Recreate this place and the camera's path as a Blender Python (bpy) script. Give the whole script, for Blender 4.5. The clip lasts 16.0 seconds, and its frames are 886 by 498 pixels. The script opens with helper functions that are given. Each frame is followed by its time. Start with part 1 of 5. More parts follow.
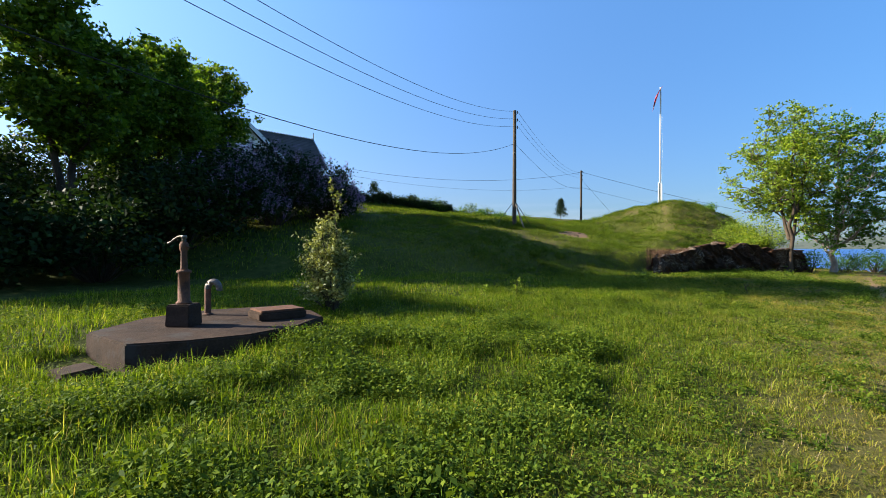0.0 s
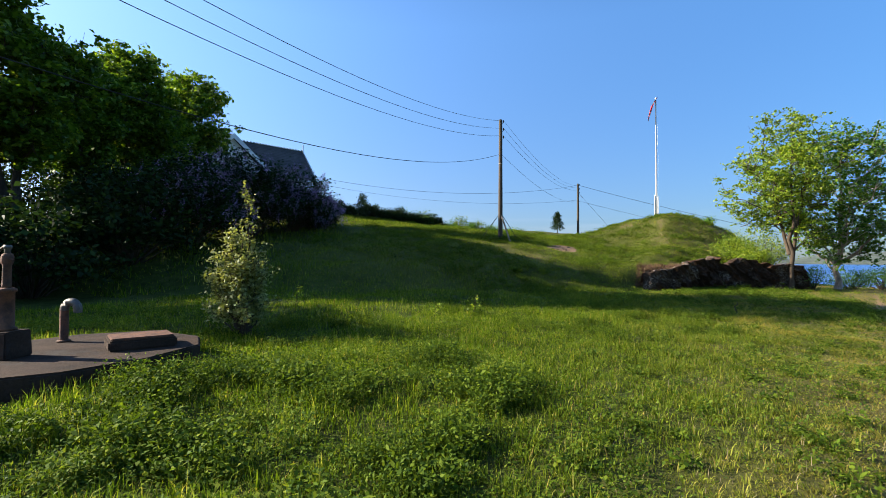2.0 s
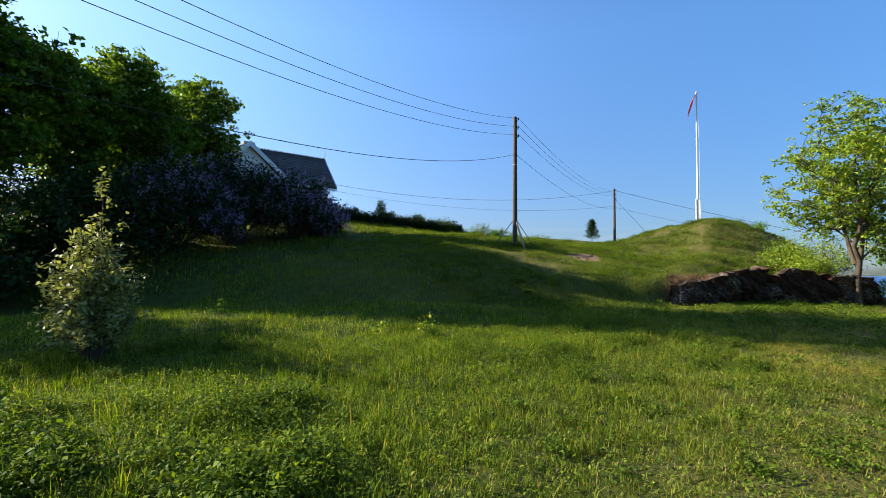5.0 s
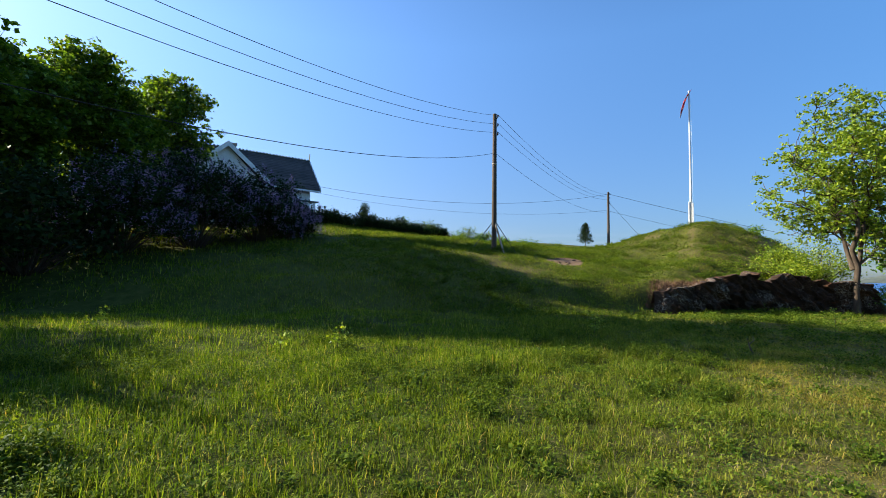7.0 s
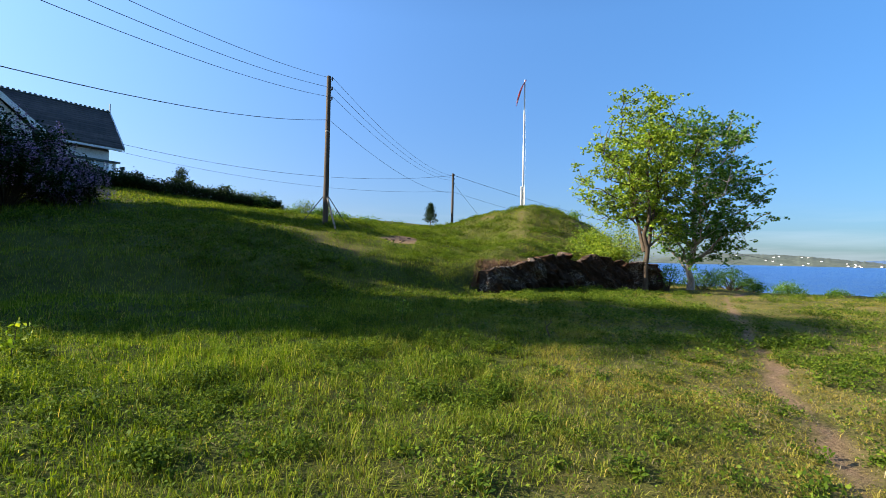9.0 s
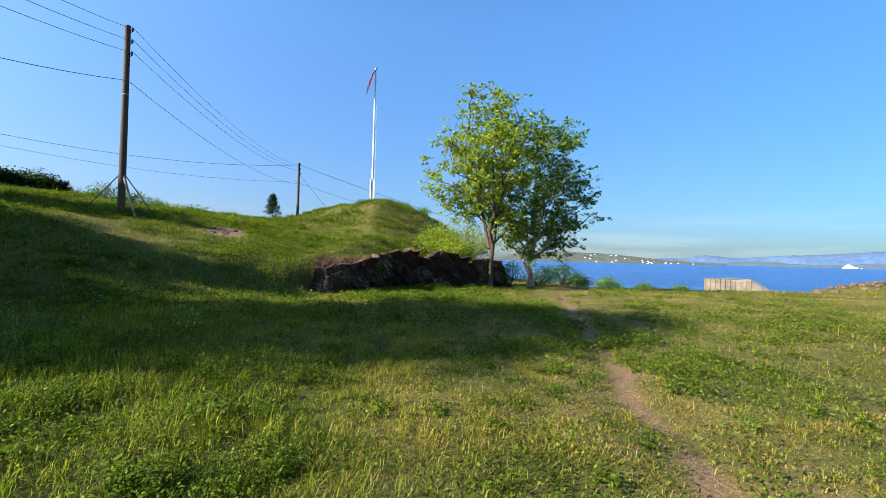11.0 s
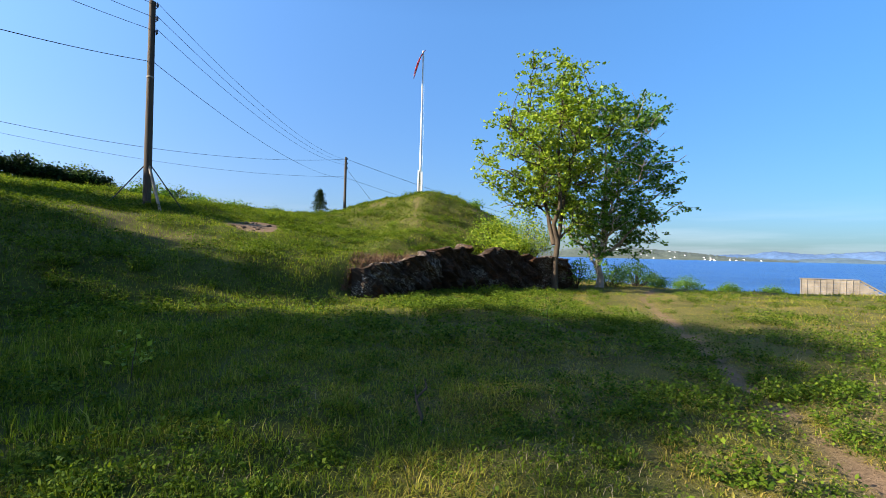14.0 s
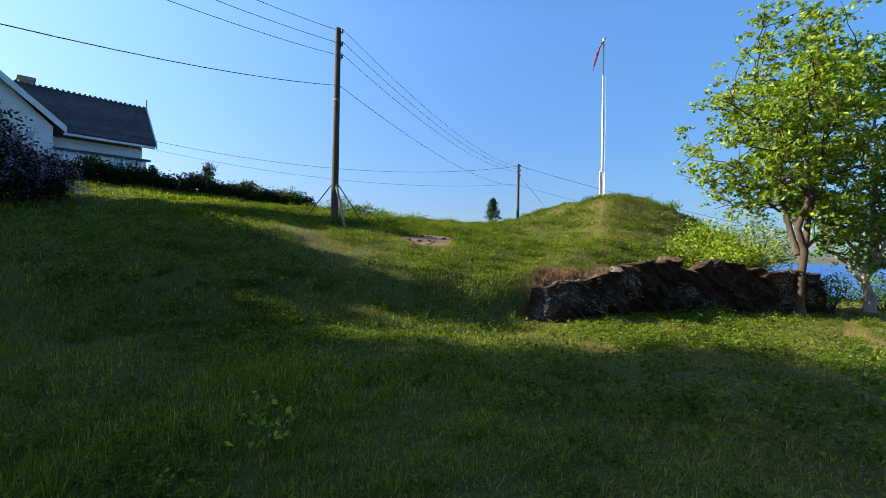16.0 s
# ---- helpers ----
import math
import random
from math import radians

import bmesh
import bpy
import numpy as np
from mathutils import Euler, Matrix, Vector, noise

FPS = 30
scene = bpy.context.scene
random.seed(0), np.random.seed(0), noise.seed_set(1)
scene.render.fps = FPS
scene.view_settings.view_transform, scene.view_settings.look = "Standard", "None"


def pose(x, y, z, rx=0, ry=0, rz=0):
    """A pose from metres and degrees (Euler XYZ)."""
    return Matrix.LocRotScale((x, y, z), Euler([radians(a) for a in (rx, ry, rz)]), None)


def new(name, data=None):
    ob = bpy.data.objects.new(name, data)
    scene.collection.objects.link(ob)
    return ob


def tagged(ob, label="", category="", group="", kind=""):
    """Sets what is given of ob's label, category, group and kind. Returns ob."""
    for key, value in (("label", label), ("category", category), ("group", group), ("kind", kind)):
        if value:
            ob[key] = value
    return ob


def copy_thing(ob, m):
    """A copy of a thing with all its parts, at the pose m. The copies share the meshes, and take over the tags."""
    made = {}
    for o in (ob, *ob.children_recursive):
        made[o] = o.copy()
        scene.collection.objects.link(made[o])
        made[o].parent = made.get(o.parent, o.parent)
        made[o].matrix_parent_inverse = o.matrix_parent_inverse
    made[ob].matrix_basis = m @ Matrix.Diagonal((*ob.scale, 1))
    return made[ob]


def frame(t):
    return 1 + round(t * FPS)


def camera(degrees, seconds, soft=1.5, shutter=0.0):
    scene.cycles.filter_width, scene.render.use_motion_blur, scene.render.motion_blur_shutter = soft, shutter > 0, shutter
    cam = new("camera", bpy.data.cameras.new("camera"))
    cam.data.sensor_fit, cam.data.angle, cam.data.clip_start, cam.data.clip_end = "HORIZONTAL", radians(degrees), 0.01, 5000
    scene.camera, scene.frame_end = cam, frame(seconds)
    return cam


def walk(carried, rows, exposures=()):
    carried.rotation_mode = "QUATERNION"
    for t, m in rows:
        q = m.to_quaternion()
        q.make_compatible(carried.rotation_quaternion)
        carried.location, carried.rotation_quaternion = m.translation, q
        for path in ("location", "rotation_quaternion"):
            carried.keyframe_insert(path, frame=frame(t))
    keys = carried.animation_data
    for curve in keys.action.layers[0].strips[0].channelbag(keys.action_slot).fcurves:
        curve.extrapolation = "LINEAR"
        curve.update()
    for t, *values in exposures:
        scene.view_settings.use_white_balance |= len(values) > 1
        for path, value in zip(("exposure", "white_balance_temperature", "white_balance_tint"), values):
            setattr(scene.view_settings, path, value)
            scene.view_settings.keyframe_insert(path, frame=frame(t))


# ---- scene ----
cam = camera(86.95, 16.0, soft=0.75)
ROWS = [
    (0.0, -0.011, 0.003, 1.512, 89.76, -0.11, 25.43),
    (0.5, 0.159, 0.464, 1.533, 90.25, -0.27, 24.47),
    (1.0, 0.314, 0.918, 1.558, 90.84, -0.31, 23.54),
    (1.5, 0.517, 1.312, 1.551, 91.13, -0.39, 23.62),
    (2.0, 0.622, 1.747, 1.51, 91.52, -0.28, 25.99),
    (2.5, 0.71, 2.212, 1.487, 91.89, -0.18, 28.92),
    (3.0, 0.814, 2.687, 1.493, 91.91, -0.23, 29.81),
    (3.5, 0.909, 3.186, 1.495, 91.82, -0.31, 30.32),
    (4.0, 1.063, 3.638, 1.479, 92.2, -0.39, 29.61),
    (6.5, 1.754, 5.962, 1.488, 93.39, -0.61, 34.3),
    (7.0, 1.875, 6.43, 1.464, 93.4, -0.7, 31.53),
    (7.5, 1.997, 6.883, 1.473, 93.22, -0.83, 28.21),
    (8.0, 2.128, 7.311, 1.499, 92.03, -0.95, 23.86),
    (8.5, 2.178, 7.767, 1.494, 91.34, -1.07, 18.43),
    (9.0, 2.313, 8.157, 1.481, 91.04, -1.24, 13.89),
    (9.5, 2.345, 8.578, 1.477, 91.12, -1.29, 9.5),
    (10.0, 2.4, 9.004, 1.475, 91.2, -1.38, 4.85),
    (12.5, 2.699, 11.228, 1.448, 90.24, -1.39, -10.31),
    (13.0, 2.69, 11.662, 1.45, 89.61, -1.31, -6.93),
    (13.5, 2.562, 12.126, 1.498, 89.94, -1.34, -2.67),
    (14.0, 2.457, 12.597, 1.498, 90.5, -1.37, 2.19),
    (14.5, 2.294, 13.014, 1.536, 90.68, -1.2, 7.98),
    (15.0, 2.15, 13.439, 1.61, 91.43, -1.07, 14.85),
    (15.5, 2.035, 13.885, 1.632, 91.67, -0.98, 20.12),
    (16.0, 1.828, 14.323, 1.706, 90.96, -0.98, 23.01),
]
walk(cam, [(t, pose(x, y, z, rx, ry, rz)) for t, x, y, z, rx, ry, rz in ROWS], exposures=[(0.0, 1.62), (4.0, 1.58), (6.5, 1.5), (9.0, 1.6), (12.5, 1.72), (16.0, 1.6)])

# ---- sky and sun ----
SUN_WAY = Vector((0.935, 0.355, -0.49)).normalized()
world = bpy.data.worlds.new("sky")
scene.world = world
world.use_nodes = True
wn, wl = world.node_tree.nodes, world.node_tree.links
sky = wn.new("ShaderNodeTexSky")
sky.sky_type, sky.sun_disc = "NISHITA", False
sky.sun_elevation = math.asin(-SUN_WAY.z)
sky.sun_rotation = math.atan2(-SUN_WAY.x, -SUN_WAY.y) % (2 * math.pi)
sky.air_density, sky.dust_density, sky.ozone_density = 1.0, 0.6, 2.2
tone = wn.new("ShaderNodeHueSaturation")
tone.inputs["Saturation"].default_value = 1.12
wl.new(sky.outputs[0], tone.inputs["Color"])
# the clear air of the evening: a deeper blue low down than the sky model gives
way = wn.new("ShaderNodeTexCoord").outputs["Generated"]
split = wn.new("ShaderNodeSeparateXYZ")
wl.new(way, split.inputs[0])
deep = wn.new("ShaderNodeValToRGB")
for e, (p, c) in zip(deep.color_ramp.elements, ((0.0, (0.36, 0.43, 0.64)), (0.45, (0.92, 1.17, 1.42)))):
    e.position, e.color = p, (*c, 1)
wl.new(split.outputs[2], deep.inputs[0])
air = wn.new("ShaderNodeMix")
air.data_type, air.blend_type = "RGBA", "MULTIPLY"
air.inputs[0].default_value = 1.0
wl.new(tone.outputs[0], air.inputs[6])
wl.new(deep.outputs[0], air.inputs[7])
# thin streaks of cloud just above the horizon
flat = wn.new("ShaderNodeMapping")
flat.inputs["Scale"].default_value = (2.2, 2.2, 26.0)
wl.new(way, flat.inputs[0])
wisp = wn.new("ShaderNodeTexNoise")
wisp.inputs["Scale"].default_value, wisp.inputs["Detail"].default_value = 1.6, 6
wl.new(flat.outputs[0], wisp.inputs["Vector"])
thick = wn.new("ShaderNodeValToRGB")
for e, (p, c) in zip(thick.color_ramp.elements, ((0.47, (0, 0, 0)), (0.78, (0.3, 0.3, 0.3)))):
    e.position, e.color = p, (*c, 1)
wl.new(wisp.outputs[0], thick.inputs[0])
low = wn.new("ShaderNodeMapRange")
low.inputs[1].default_value, low.inputs[2].default_value, low.inputs[3].default_value, low.inputs[4].default_value = 0.02, 0.11, 1.0, 0.0
wl.new(split.outputs[2], low.inputs[0])
veil = wn.new("ShaderNodeMath")
veil.operation = "MULTIPLY"
wl.new(thick.outputs[0], veil.inputs[0])
wl.new(low.outputs[0], veil.inputs[1])
cloud = wn.new("ShaderNodeMix")
cloud.data_type = "RGBA"
cloud.inputs[7].default_value = (7.0, 6.8, 8.0, 1)
wl.new(veil.outputs[0], cloud.inputs[0])
wl.new(air.outputs[2], cloud.inputs[6])
# the sky is paler towards the low sun and deeper away from it
side = wn.new("ShaderNodeVectorMath")
side.operation = "DOT_PRODUCT"
side.inputs[1].default_value = (-SUN_WAY.x, -SUN_WAY.y, 0)
wl.new(way, side.inputs[0])
facing = wn.new("ShaderNodeMapRange")
facing.inputs[1].default_value, facing.inputs[2].default_value = -0.8, 0.8
wl.new(side.outputs["Value"], facing.inputs[0])
glow = wn.new("ShaderNodeValToRGB")
for e, (p, c) in zip(glow.color_ramp.elements, ((0.0, (0.61, 0.76, 0.78)), (1.0, (1.53, 1.25, 1.16)))):
    e.position, e.color = p, (*c, 1)
wl.new(facing.outputs[0], glow.inputs[0])
lit = wn.new("ShaderNodeMix")
lit.data_type, lit.blend_type = "RGBA", "MULTIPLY"
lit.inputs[0].default_value = 1.0
wl.new(cloud.outputs[2], lit.inputs[6])
wl.new(glow.outputs[0], lit.inputs[7])
wl.new(lit.outputs[2], wn["Background"].inputs[0])
wn["Background"].inputs[1].default_value = 0.073
sun_data = bpy.data.lights.new("sun", "SUN")
sun_data.energy, sun_data.angle, sun_data.color = 5.0, radians(0.6), (1.0, 0.92, 0.76)
sun = new("sun", sun_data)
sun.matrix_world = SUN_WAY.to_track_quat("-Z", "Y").to_matrix().to_4x4()

# ---- materials ----


def nodes_of(name):
    m = bpy.data.materials.new(name)
    m.use_nodes = True
    t = m.node_tree
    return m, t.nodes, t.links, t.nodes["Principled BSDF"]


def noise_node(n, l, coord, scale, detail=5, rough=0.6, stretch=None):
    t = n.new("ShaderNodeTexNoise")
    t.inputs["Scale"].default_value = scale
    t.inputs["Detail"].default_value = detail
    t.inputs["Roughness"].default_value = rough
    if stretch:
        mp = n.new("ShaderNodeMapping")
        mp.inputs["Scale"].default_value = stretch
        l.new(coord, mp.inputs[0])
        coord = mp.outputs[0]
    l.new(coord, t.inputs["Vector"])
    return t.outputs[0]


def ramp(n, l, fac, stops):
    r = n.new("ShaderNodeValToRGB")
    while len(r.color_ramp.elements) < len(stops):
        r.color_ramp.elements.new(0.5)
    for e, (p, c) in zip(r.color_ramp.elements, stops):
        e.position, e.color = p, (*c, 1)
    l.new(fac, r.inputs[0])
    return r.outputs[0]


def blend(n, l, fac, a, b, kind="MIX"):
    m = n.new("ShaderNodeMix")
    m.data_type, m.blend_type = "RGBA", kind
    for sock, v in ((m.inputs[0], fac), (m.inputs[6], a), (m.inputs[7], b)):
        if hasattr(v, "links"):
            l.new(v, sock)
        else:
            sock.default_value = v if isinstance(v, float) else (*v, 1)
    return m.outputs[2]


def surface(name, dark, light, scale=4.0, fine=40.0, rough=0.8, bump=0.3, metal=0.0, spread=0.0, stretch=None, extra=None):
    """A worn surface: two scales of noise in colour and relief; spread varies alike pieces."""
    m, n, l, b = nodes_of(name)
    co = n.new("ShaderNodeNewGeometry").outputs["Position"]
    big = noise_node(n, l, co, scale, 6, 0.65, stretch)
    small = noise_node(n, l, co, fine, 4, 0.7, stretch)
    col = ramp(n, l, big, [(0.32, dark), (0.68, light)])
    grain = ramp(n, l, small, [(0.3, (0.62, 0.62, 0.62)), (0.7, (1.25, 1.25, 1.25))])
    col = blend(n, l, 0.8, col, grain, "MULTIPLY")
    if extra:
        patch = ramp(n, l, noise_node(n, l, co, extra[1], 5, 0.7), [(extra[2], (0, 0, 0)), (extra[2] + 0.1, (1, 1, 1))])
        col = blend(n, l, patch, col, extra[0])
    if spread:
        hs = n.new("ShaderNodeHueSaturation")
        mr = n.new("ShaderNodeMapRange")
        l.new(n.new("ShaderNodeObjectInfo").outputs["Random"], mr.inputs[0])
        mr.inputs[3].default_value, mr.inputs[4].default_value = 1 - spread, 1 + spread
        l.new(mr.outputs[0], hs.inputs["Value"])
        l.new(col, hs.inputs["Color"])
        col = hs.outputs[0]
    l.new(col, b.inputs["Base Color"])
    b.inputs["Roughness"].default_value, b.inputs["Metallic"].default_value = rough, metal
    bp = n.new("ShaderNodeBump")
    bp.inputs["Strength"].default_value, bp.inputs["Distance"].default_value = bump, 0.02
    l.new(small, bp.inputs["Height"])
    l.new(bp.outputs[0], b.inputs["Normal"])
    return m


def leaf_material(name, stops, rough=0.5, through_light=0.35, dry=None, patch=0.25, gloss=0.3):
    """Leaves or blades: hue from each one's own random number, drifts over metres, lets light through."""
    m, n, l, b = nodes_of(name)
    g = n.new("ShaderNodeNewGeometry")
    col = ramp(n, l, g.outputs["Random Per Island"], stops)
    drift = noise_node(n, l, g.outputs["Position"], patch, 4, 0.6)
    col = blend(n, l, 0.55, col, ramp(n, l, drift, [(0.3, (0.55, 0.62, 0.5)), (0.7, (1.3, 1.25, 1.2))]), "MULTIPLY")
    if dry:
        a = n.new("ShaderNodeAttribute")
        a.attribute_name = "dry"
        col = blend(n, l, a.outputs["Fac"], col, dry)
    l.new(col, b.inputs["Base Color"])
    b.inputs["Roughness"].default_value = rough
    b.inputs["Specular IOR Level"].default_value = gloss
    tr = n.new("ShaderNodeBsdfTranslucent")
    l.new(blend(n, l, 1.0, col, (1.25, 1.2, 0.5), "MULTIPLY"), tr.inputs[0])
    mx = n.new("ShaderNodeMixShader")
    mx.inputs[0].default_value = through_light
    l.new(b.outputs[0], mx.inputs[1])
    l.new(tr.outputs[0], mx.inputs[2])
    l.new(mx.outputs[0], n["Material Output"].inputs[0])
    return m


def soil_material():
    """The ground under the grass: soil, moss and thatch; bare earth where the wear attribute says so."""
    m, n, l, b = nodes_of("soil and thatch")
    g = n.new("ShaderNodeNewGeometry")
    co = g.outputs["Position"]
    big = noise_node(n, l, co, 0.35, 6, 0.65)
    mid = noise_node(n, l, co, 3.0, 6, 0.7)
    small = noise_node(n, l, co, 28.0, 5, 0.75)
    green = ramp(n, l, mid, [(0.3, (0.030, 0.038, 0.006)), (0.55, (0.062, 0.076, 0.013)), (0.75, (0.12, 0.105, 0.033))])
    straw = ramp(n, l, small, [(0.3, (0.07, 0.066, 0.018)), (0.55, (0.17, 0.14, 0.042)), (0.75, (0.32, 0.24, 0.10))])
    th = n.new("ShaderNodeAttribute")
    th.attribute_name = "thatch"
    col = blend(n, l, th.outputs["Fac"], green, straw)
    col = blend(n, l, 0.6, col, ramp(n, l, big, [(0.3, (0.6, 0.6, 0.6)), (0.7, (1.2, 1.2, 1.2))]), "MULTIPLY")
    earth = ramp(n, l, small, [(0.3, (0.10, 0.062, 0.036)), (0.7, (0.33, 0.21, 0.12))])
    a = n.new("ShaderNodeAttribute")
    a.attribute_name = "wear"
    col = blend(n, l, a.outputs["Fac"], col, earth)
    l.new(col, b.inputs["Base Color"])
    b.inputs["Roughness"].default_value = 0.95
    b.inputs["Specular IOR Level"].default_value = 0.1
    bp = n.new("ShaderNodeBump")
    bp.inputs["Strength"].default_value, bp.inputs["Distance"].default_value = 0.8, 0.05
    l.new(small, bp.inputs["Height"])
    l.new(bp.outputs[0], b.inputs["Normal"])
    return m


def water_material():
    m, n, l, b = nodes_of("sea water")
    co = n.new("ShaderNodeNewGeometry").outputs["Position"]
    b.inputs["Base Color"].default_value = (0.012, 0.045, 0.14, 1)
    b.inputs["Roughness"].default_value = 0.3
    b.inputs["Specular IOR Level"].default_value = 0.2
    wave = noise_node(n, l, co, 0.35, 6, 0.7, (1.0, 2.2, 1.0))
    bp = n.new("ShaderNodeBump")
    bp.inputs["Strength"].default_value, bp.inputs["Distance"].default_value = 1.0, 1.6
    l.new(wave, bp.inputs["Height"])
    l.new(bp.outputs[0], b.inputs["Normal"])
    l.new(ramp(n, l, noise_node(n, l, co, 0.02, 4, 0.6, (1, 3, 1)), [(0.35, (0.020, 0.075, 0.24)), (0.65, (0.04, 0.13, 0.36))]), b.inputs["Base Color"])
    return m


def rock_material():
    """Dark brown schist: fine beds that dip to the east, pale weathered streaks along some of them, rusty stains."""
    m, n, l, b = nodes_of("dark layered rock")
    co = n.new("ShaderNodeNewGeometry").outputs["Position"]
    axes = []
    for way in ((0.47, 0.52, 1.0), (0.54, 0.59, -0.6), (0.74, -0.67, 0.0)):
        d = n.new("ShaderNodeVectorMath")
        d.operation = "DOT_PRODUCT"
        d.inputs[1].default_value = way
        l.new(co, d.inputs[0])
        axes.append(d.outputs["Value"])
    bed = n.new("ShaderNodeCombineXYZ")
    for a, s in zip(axes, bed.inputs):
        l.new(a, s)
    beds = noise_node(n, l, bed.outputs[0], 2.0, 6, 0.7, (6.0, 0.9, 2.0))
    fine = noise_node(n, l, bed.outputs[0], 9.0, 5, 0.75, (4.0, 1.0, 2.0))
    broad = noise_node(n, l, co, 0.9, 4, 0.6)
    col = ramp(n, l, beds, [(0.3, (0.016, 0.010, 0.007)), (0.55, (0.045, 0.026, 0.016)), (0.75, (0.11, 0.062, 0.036))])
    col = blend(n, l, ramp(n, l, noise_node(n, l, co, 2.3, 5, 0.7), [(0.52, (0, 0, 0)), (0.68, (1, 1, 1))]), col, (0.095, 0.042, 0.02))
    pale = blend(n, l, 1.0, ramp(n, l, fine, [(0.52, (0, 0, 0)), (0.60, (1, 1, 1))]), ramp(n, l, broad, [(0.52, (0, 0, 0)), (0.62, (1, 1, 1))]), "MULTIPLY")
    col = blend(n, l, pale, col, (0.42, 0.37, 0.31))
    l.new(col, b.inputs["Base Color"])
    b.inputs["Roughness"].default_value = 0.75
    bp = n.new("ShaderNodeBump")
    bp.inputs["Strength"].default_value, bp.inputs["Distance"].default_value = 0.9, 0.05
    l.new(fine, bp.inputs["Height"])
    l.new(bp.outputs[0], b.inputs["Normal"])
    return m


SOIL = soil_material()
WATER = water_material()
GRASS = leaf_material("grass blades", [(0.0, (0.022, 0.044, 0.003)), (0.4, (0.090, 0.160, 0.008)), (0.85, (0.175, 0.245, 0.016)), (1.0, (0.38, 0.36, 0.09))], 0.75, 0.46, (0.42, 0.30, 0.08), 0.5, 0.06)
WEED = leaf_material("weed leaves", [(0.0, (0.028, 0.058, 0.007)), (0.6, (0.085, 0.135, 0.011)), (1.0, (0.17, 0.22, 0.022))], 0.65, 0.38, None, 0.5, 0.08)
DOCK = leaf_material("pale weed leaves", [(0.0, (0.05, 0.095, 0.014)), (0.6, (0.12, 0.18, 0.02)), (1.0, (0.23, 0.26, 0.03))], 0.65, 0.38, None, 0.5, 0.08)
MAPLE = leaf_material("dark maple leaves", [(0.0, (0.04, 0.085, 0.008)), (0.6, (0.10, 0.18, 0.014)), (1.0, (0.22, 0.31, 0.03))], 0.5, 0.50, None, 0.4)
SPRING = leaf_material("fresh yellow-green leaves", [(0.0, (0.085, 0.15, 0.010)), (0.6, (0.19, 0.28, 0.02)), (1.0, (0.36, 0.41, 0.035))], 0.5, 0.4, None, 0.5)
BROAD = leaf_material("mid green leaves", [(0.0, (0.04, 0.105, 0.012)), (0.6, (0.09, 0.19, 0.02)), (1.0, (0.18, 0.28, 0.035))], 0.5, 0.4, None, 0.5)
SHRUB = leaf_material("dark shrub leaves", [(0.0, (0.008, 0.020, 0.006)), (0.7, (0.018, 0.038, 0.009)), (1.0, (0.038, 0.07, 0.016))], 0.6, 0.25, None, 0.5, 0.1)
OLIVE = leaf_material("grey-green sapling leaves", [(0.0, (0.11, 0.13, 0.04)), (0.6, (0.23, 0.25, 0.085)), (1.0, (0.36, 0.36, 0.14))], 0.55, 0.35, None, 1.0)
LILAC = leaf_material("lilac blossom", [(0.0, (0.22, 0.12, 0.38)), (0.6, (0.38, 0.24, 0.56)), (1.0, (0.60, 0.45, 0.74))], 0.7, 0.3, None, 0.8)
BARK = surface("grey-brown bark", (0.035, 0.025, 0.018), (0.10, 0.074, 0.05), 3.0, 30.0, 0.9, 0.8, stretch=(1, 1, 0.25))
PALE_BARK = surface("pale bark", (0.16, 0.12, 0.09), (0.42, 0.36, 0.29), 2.5, 26.0, 0.85, 0.6, stretch=(1, 1, 0.4))
ROCK = rock_material()
STONE = surface("weathered rubble", (0.055, 0.038, 0.028), (0.16, 0.11, 0.08), 2.0, 22.0, 0.9, 0.7, spread=0.3)
CONCRETE = surface("old concrete", (0.020, 0.012, 0.008), (0.058, 0.034, 0.022), 2.2, 34.0, 0.9, 0.5, extra=((0.04, 0.033, 0.03), 1.6, 0.56))
RUST = surface("rusty cast iron", (0.055, 0.028, 0.018), (0.19, 0.075, 0.035), 9.0, 70.0, 0.8, 0.5, 0.25)
IRON = surface("worn pale iron", (0.05, 0.036, 0.028), (0.17, 0.15, 0.13), 9.0, 60.0, 0.5, 0.3, 0.5)
POLE_WOOD = surface("tarred weathered pole", (0.035, 0.026, 0.02), (0.11, 0.085, 0.062), 1.5, 30.0, 0.85, 0.5, stretch=(3, 3, 0.12))
GREY_WOOD = surface("silvered timber", (0.15, 0.12, 0.09), (0.30, 0.25, 0.19), 1.5, 24.0, 0.85, 0.4, spread=0.12)
WHITE = surface("white painted boards", (0.66, 0.67, 0.68), (0.82, 0.82, 0.81), 1.2, 20.0, 0.6, 0.12)
WHITE_STEEL = surface("white lacquered pole", (0.55, 0.55, 0.54), (0.66, 0.66, 0.65), 1.0, 30.0, 0.35, 0.05)
TILE = surface("dark clay roof tiles", (0.035, 0.03, 0.03), (0.085, 0.07, 0.062), 1.2, 18.0, 0.7, 0.6, spread=0.25)
TRIM = surface("dark green painted trim", (0.03, 0.045, 0.04), (0.06, 0.08, 0.07), 2.0, 20.0, 0.6, 0.2)
BRICK = surface("grey chimney render", (0.14, 0.13, 0.12), (0.28, 0.26, 0.24), 3.0, 25.0, 0.9, 0.5)
WIRE = surface("dull wire", (0.018, 0.018, 0.018), (0.03, 0.03, 0.03), 2.0, 20.0, 0.5, 0.0, 0.4)
CERAMIC = surface("dark ceramic", (0.03, 0.02, 0.018), (0.07, 0.05, 0.04), 6.0, 30.0, 0.25, 0.0)
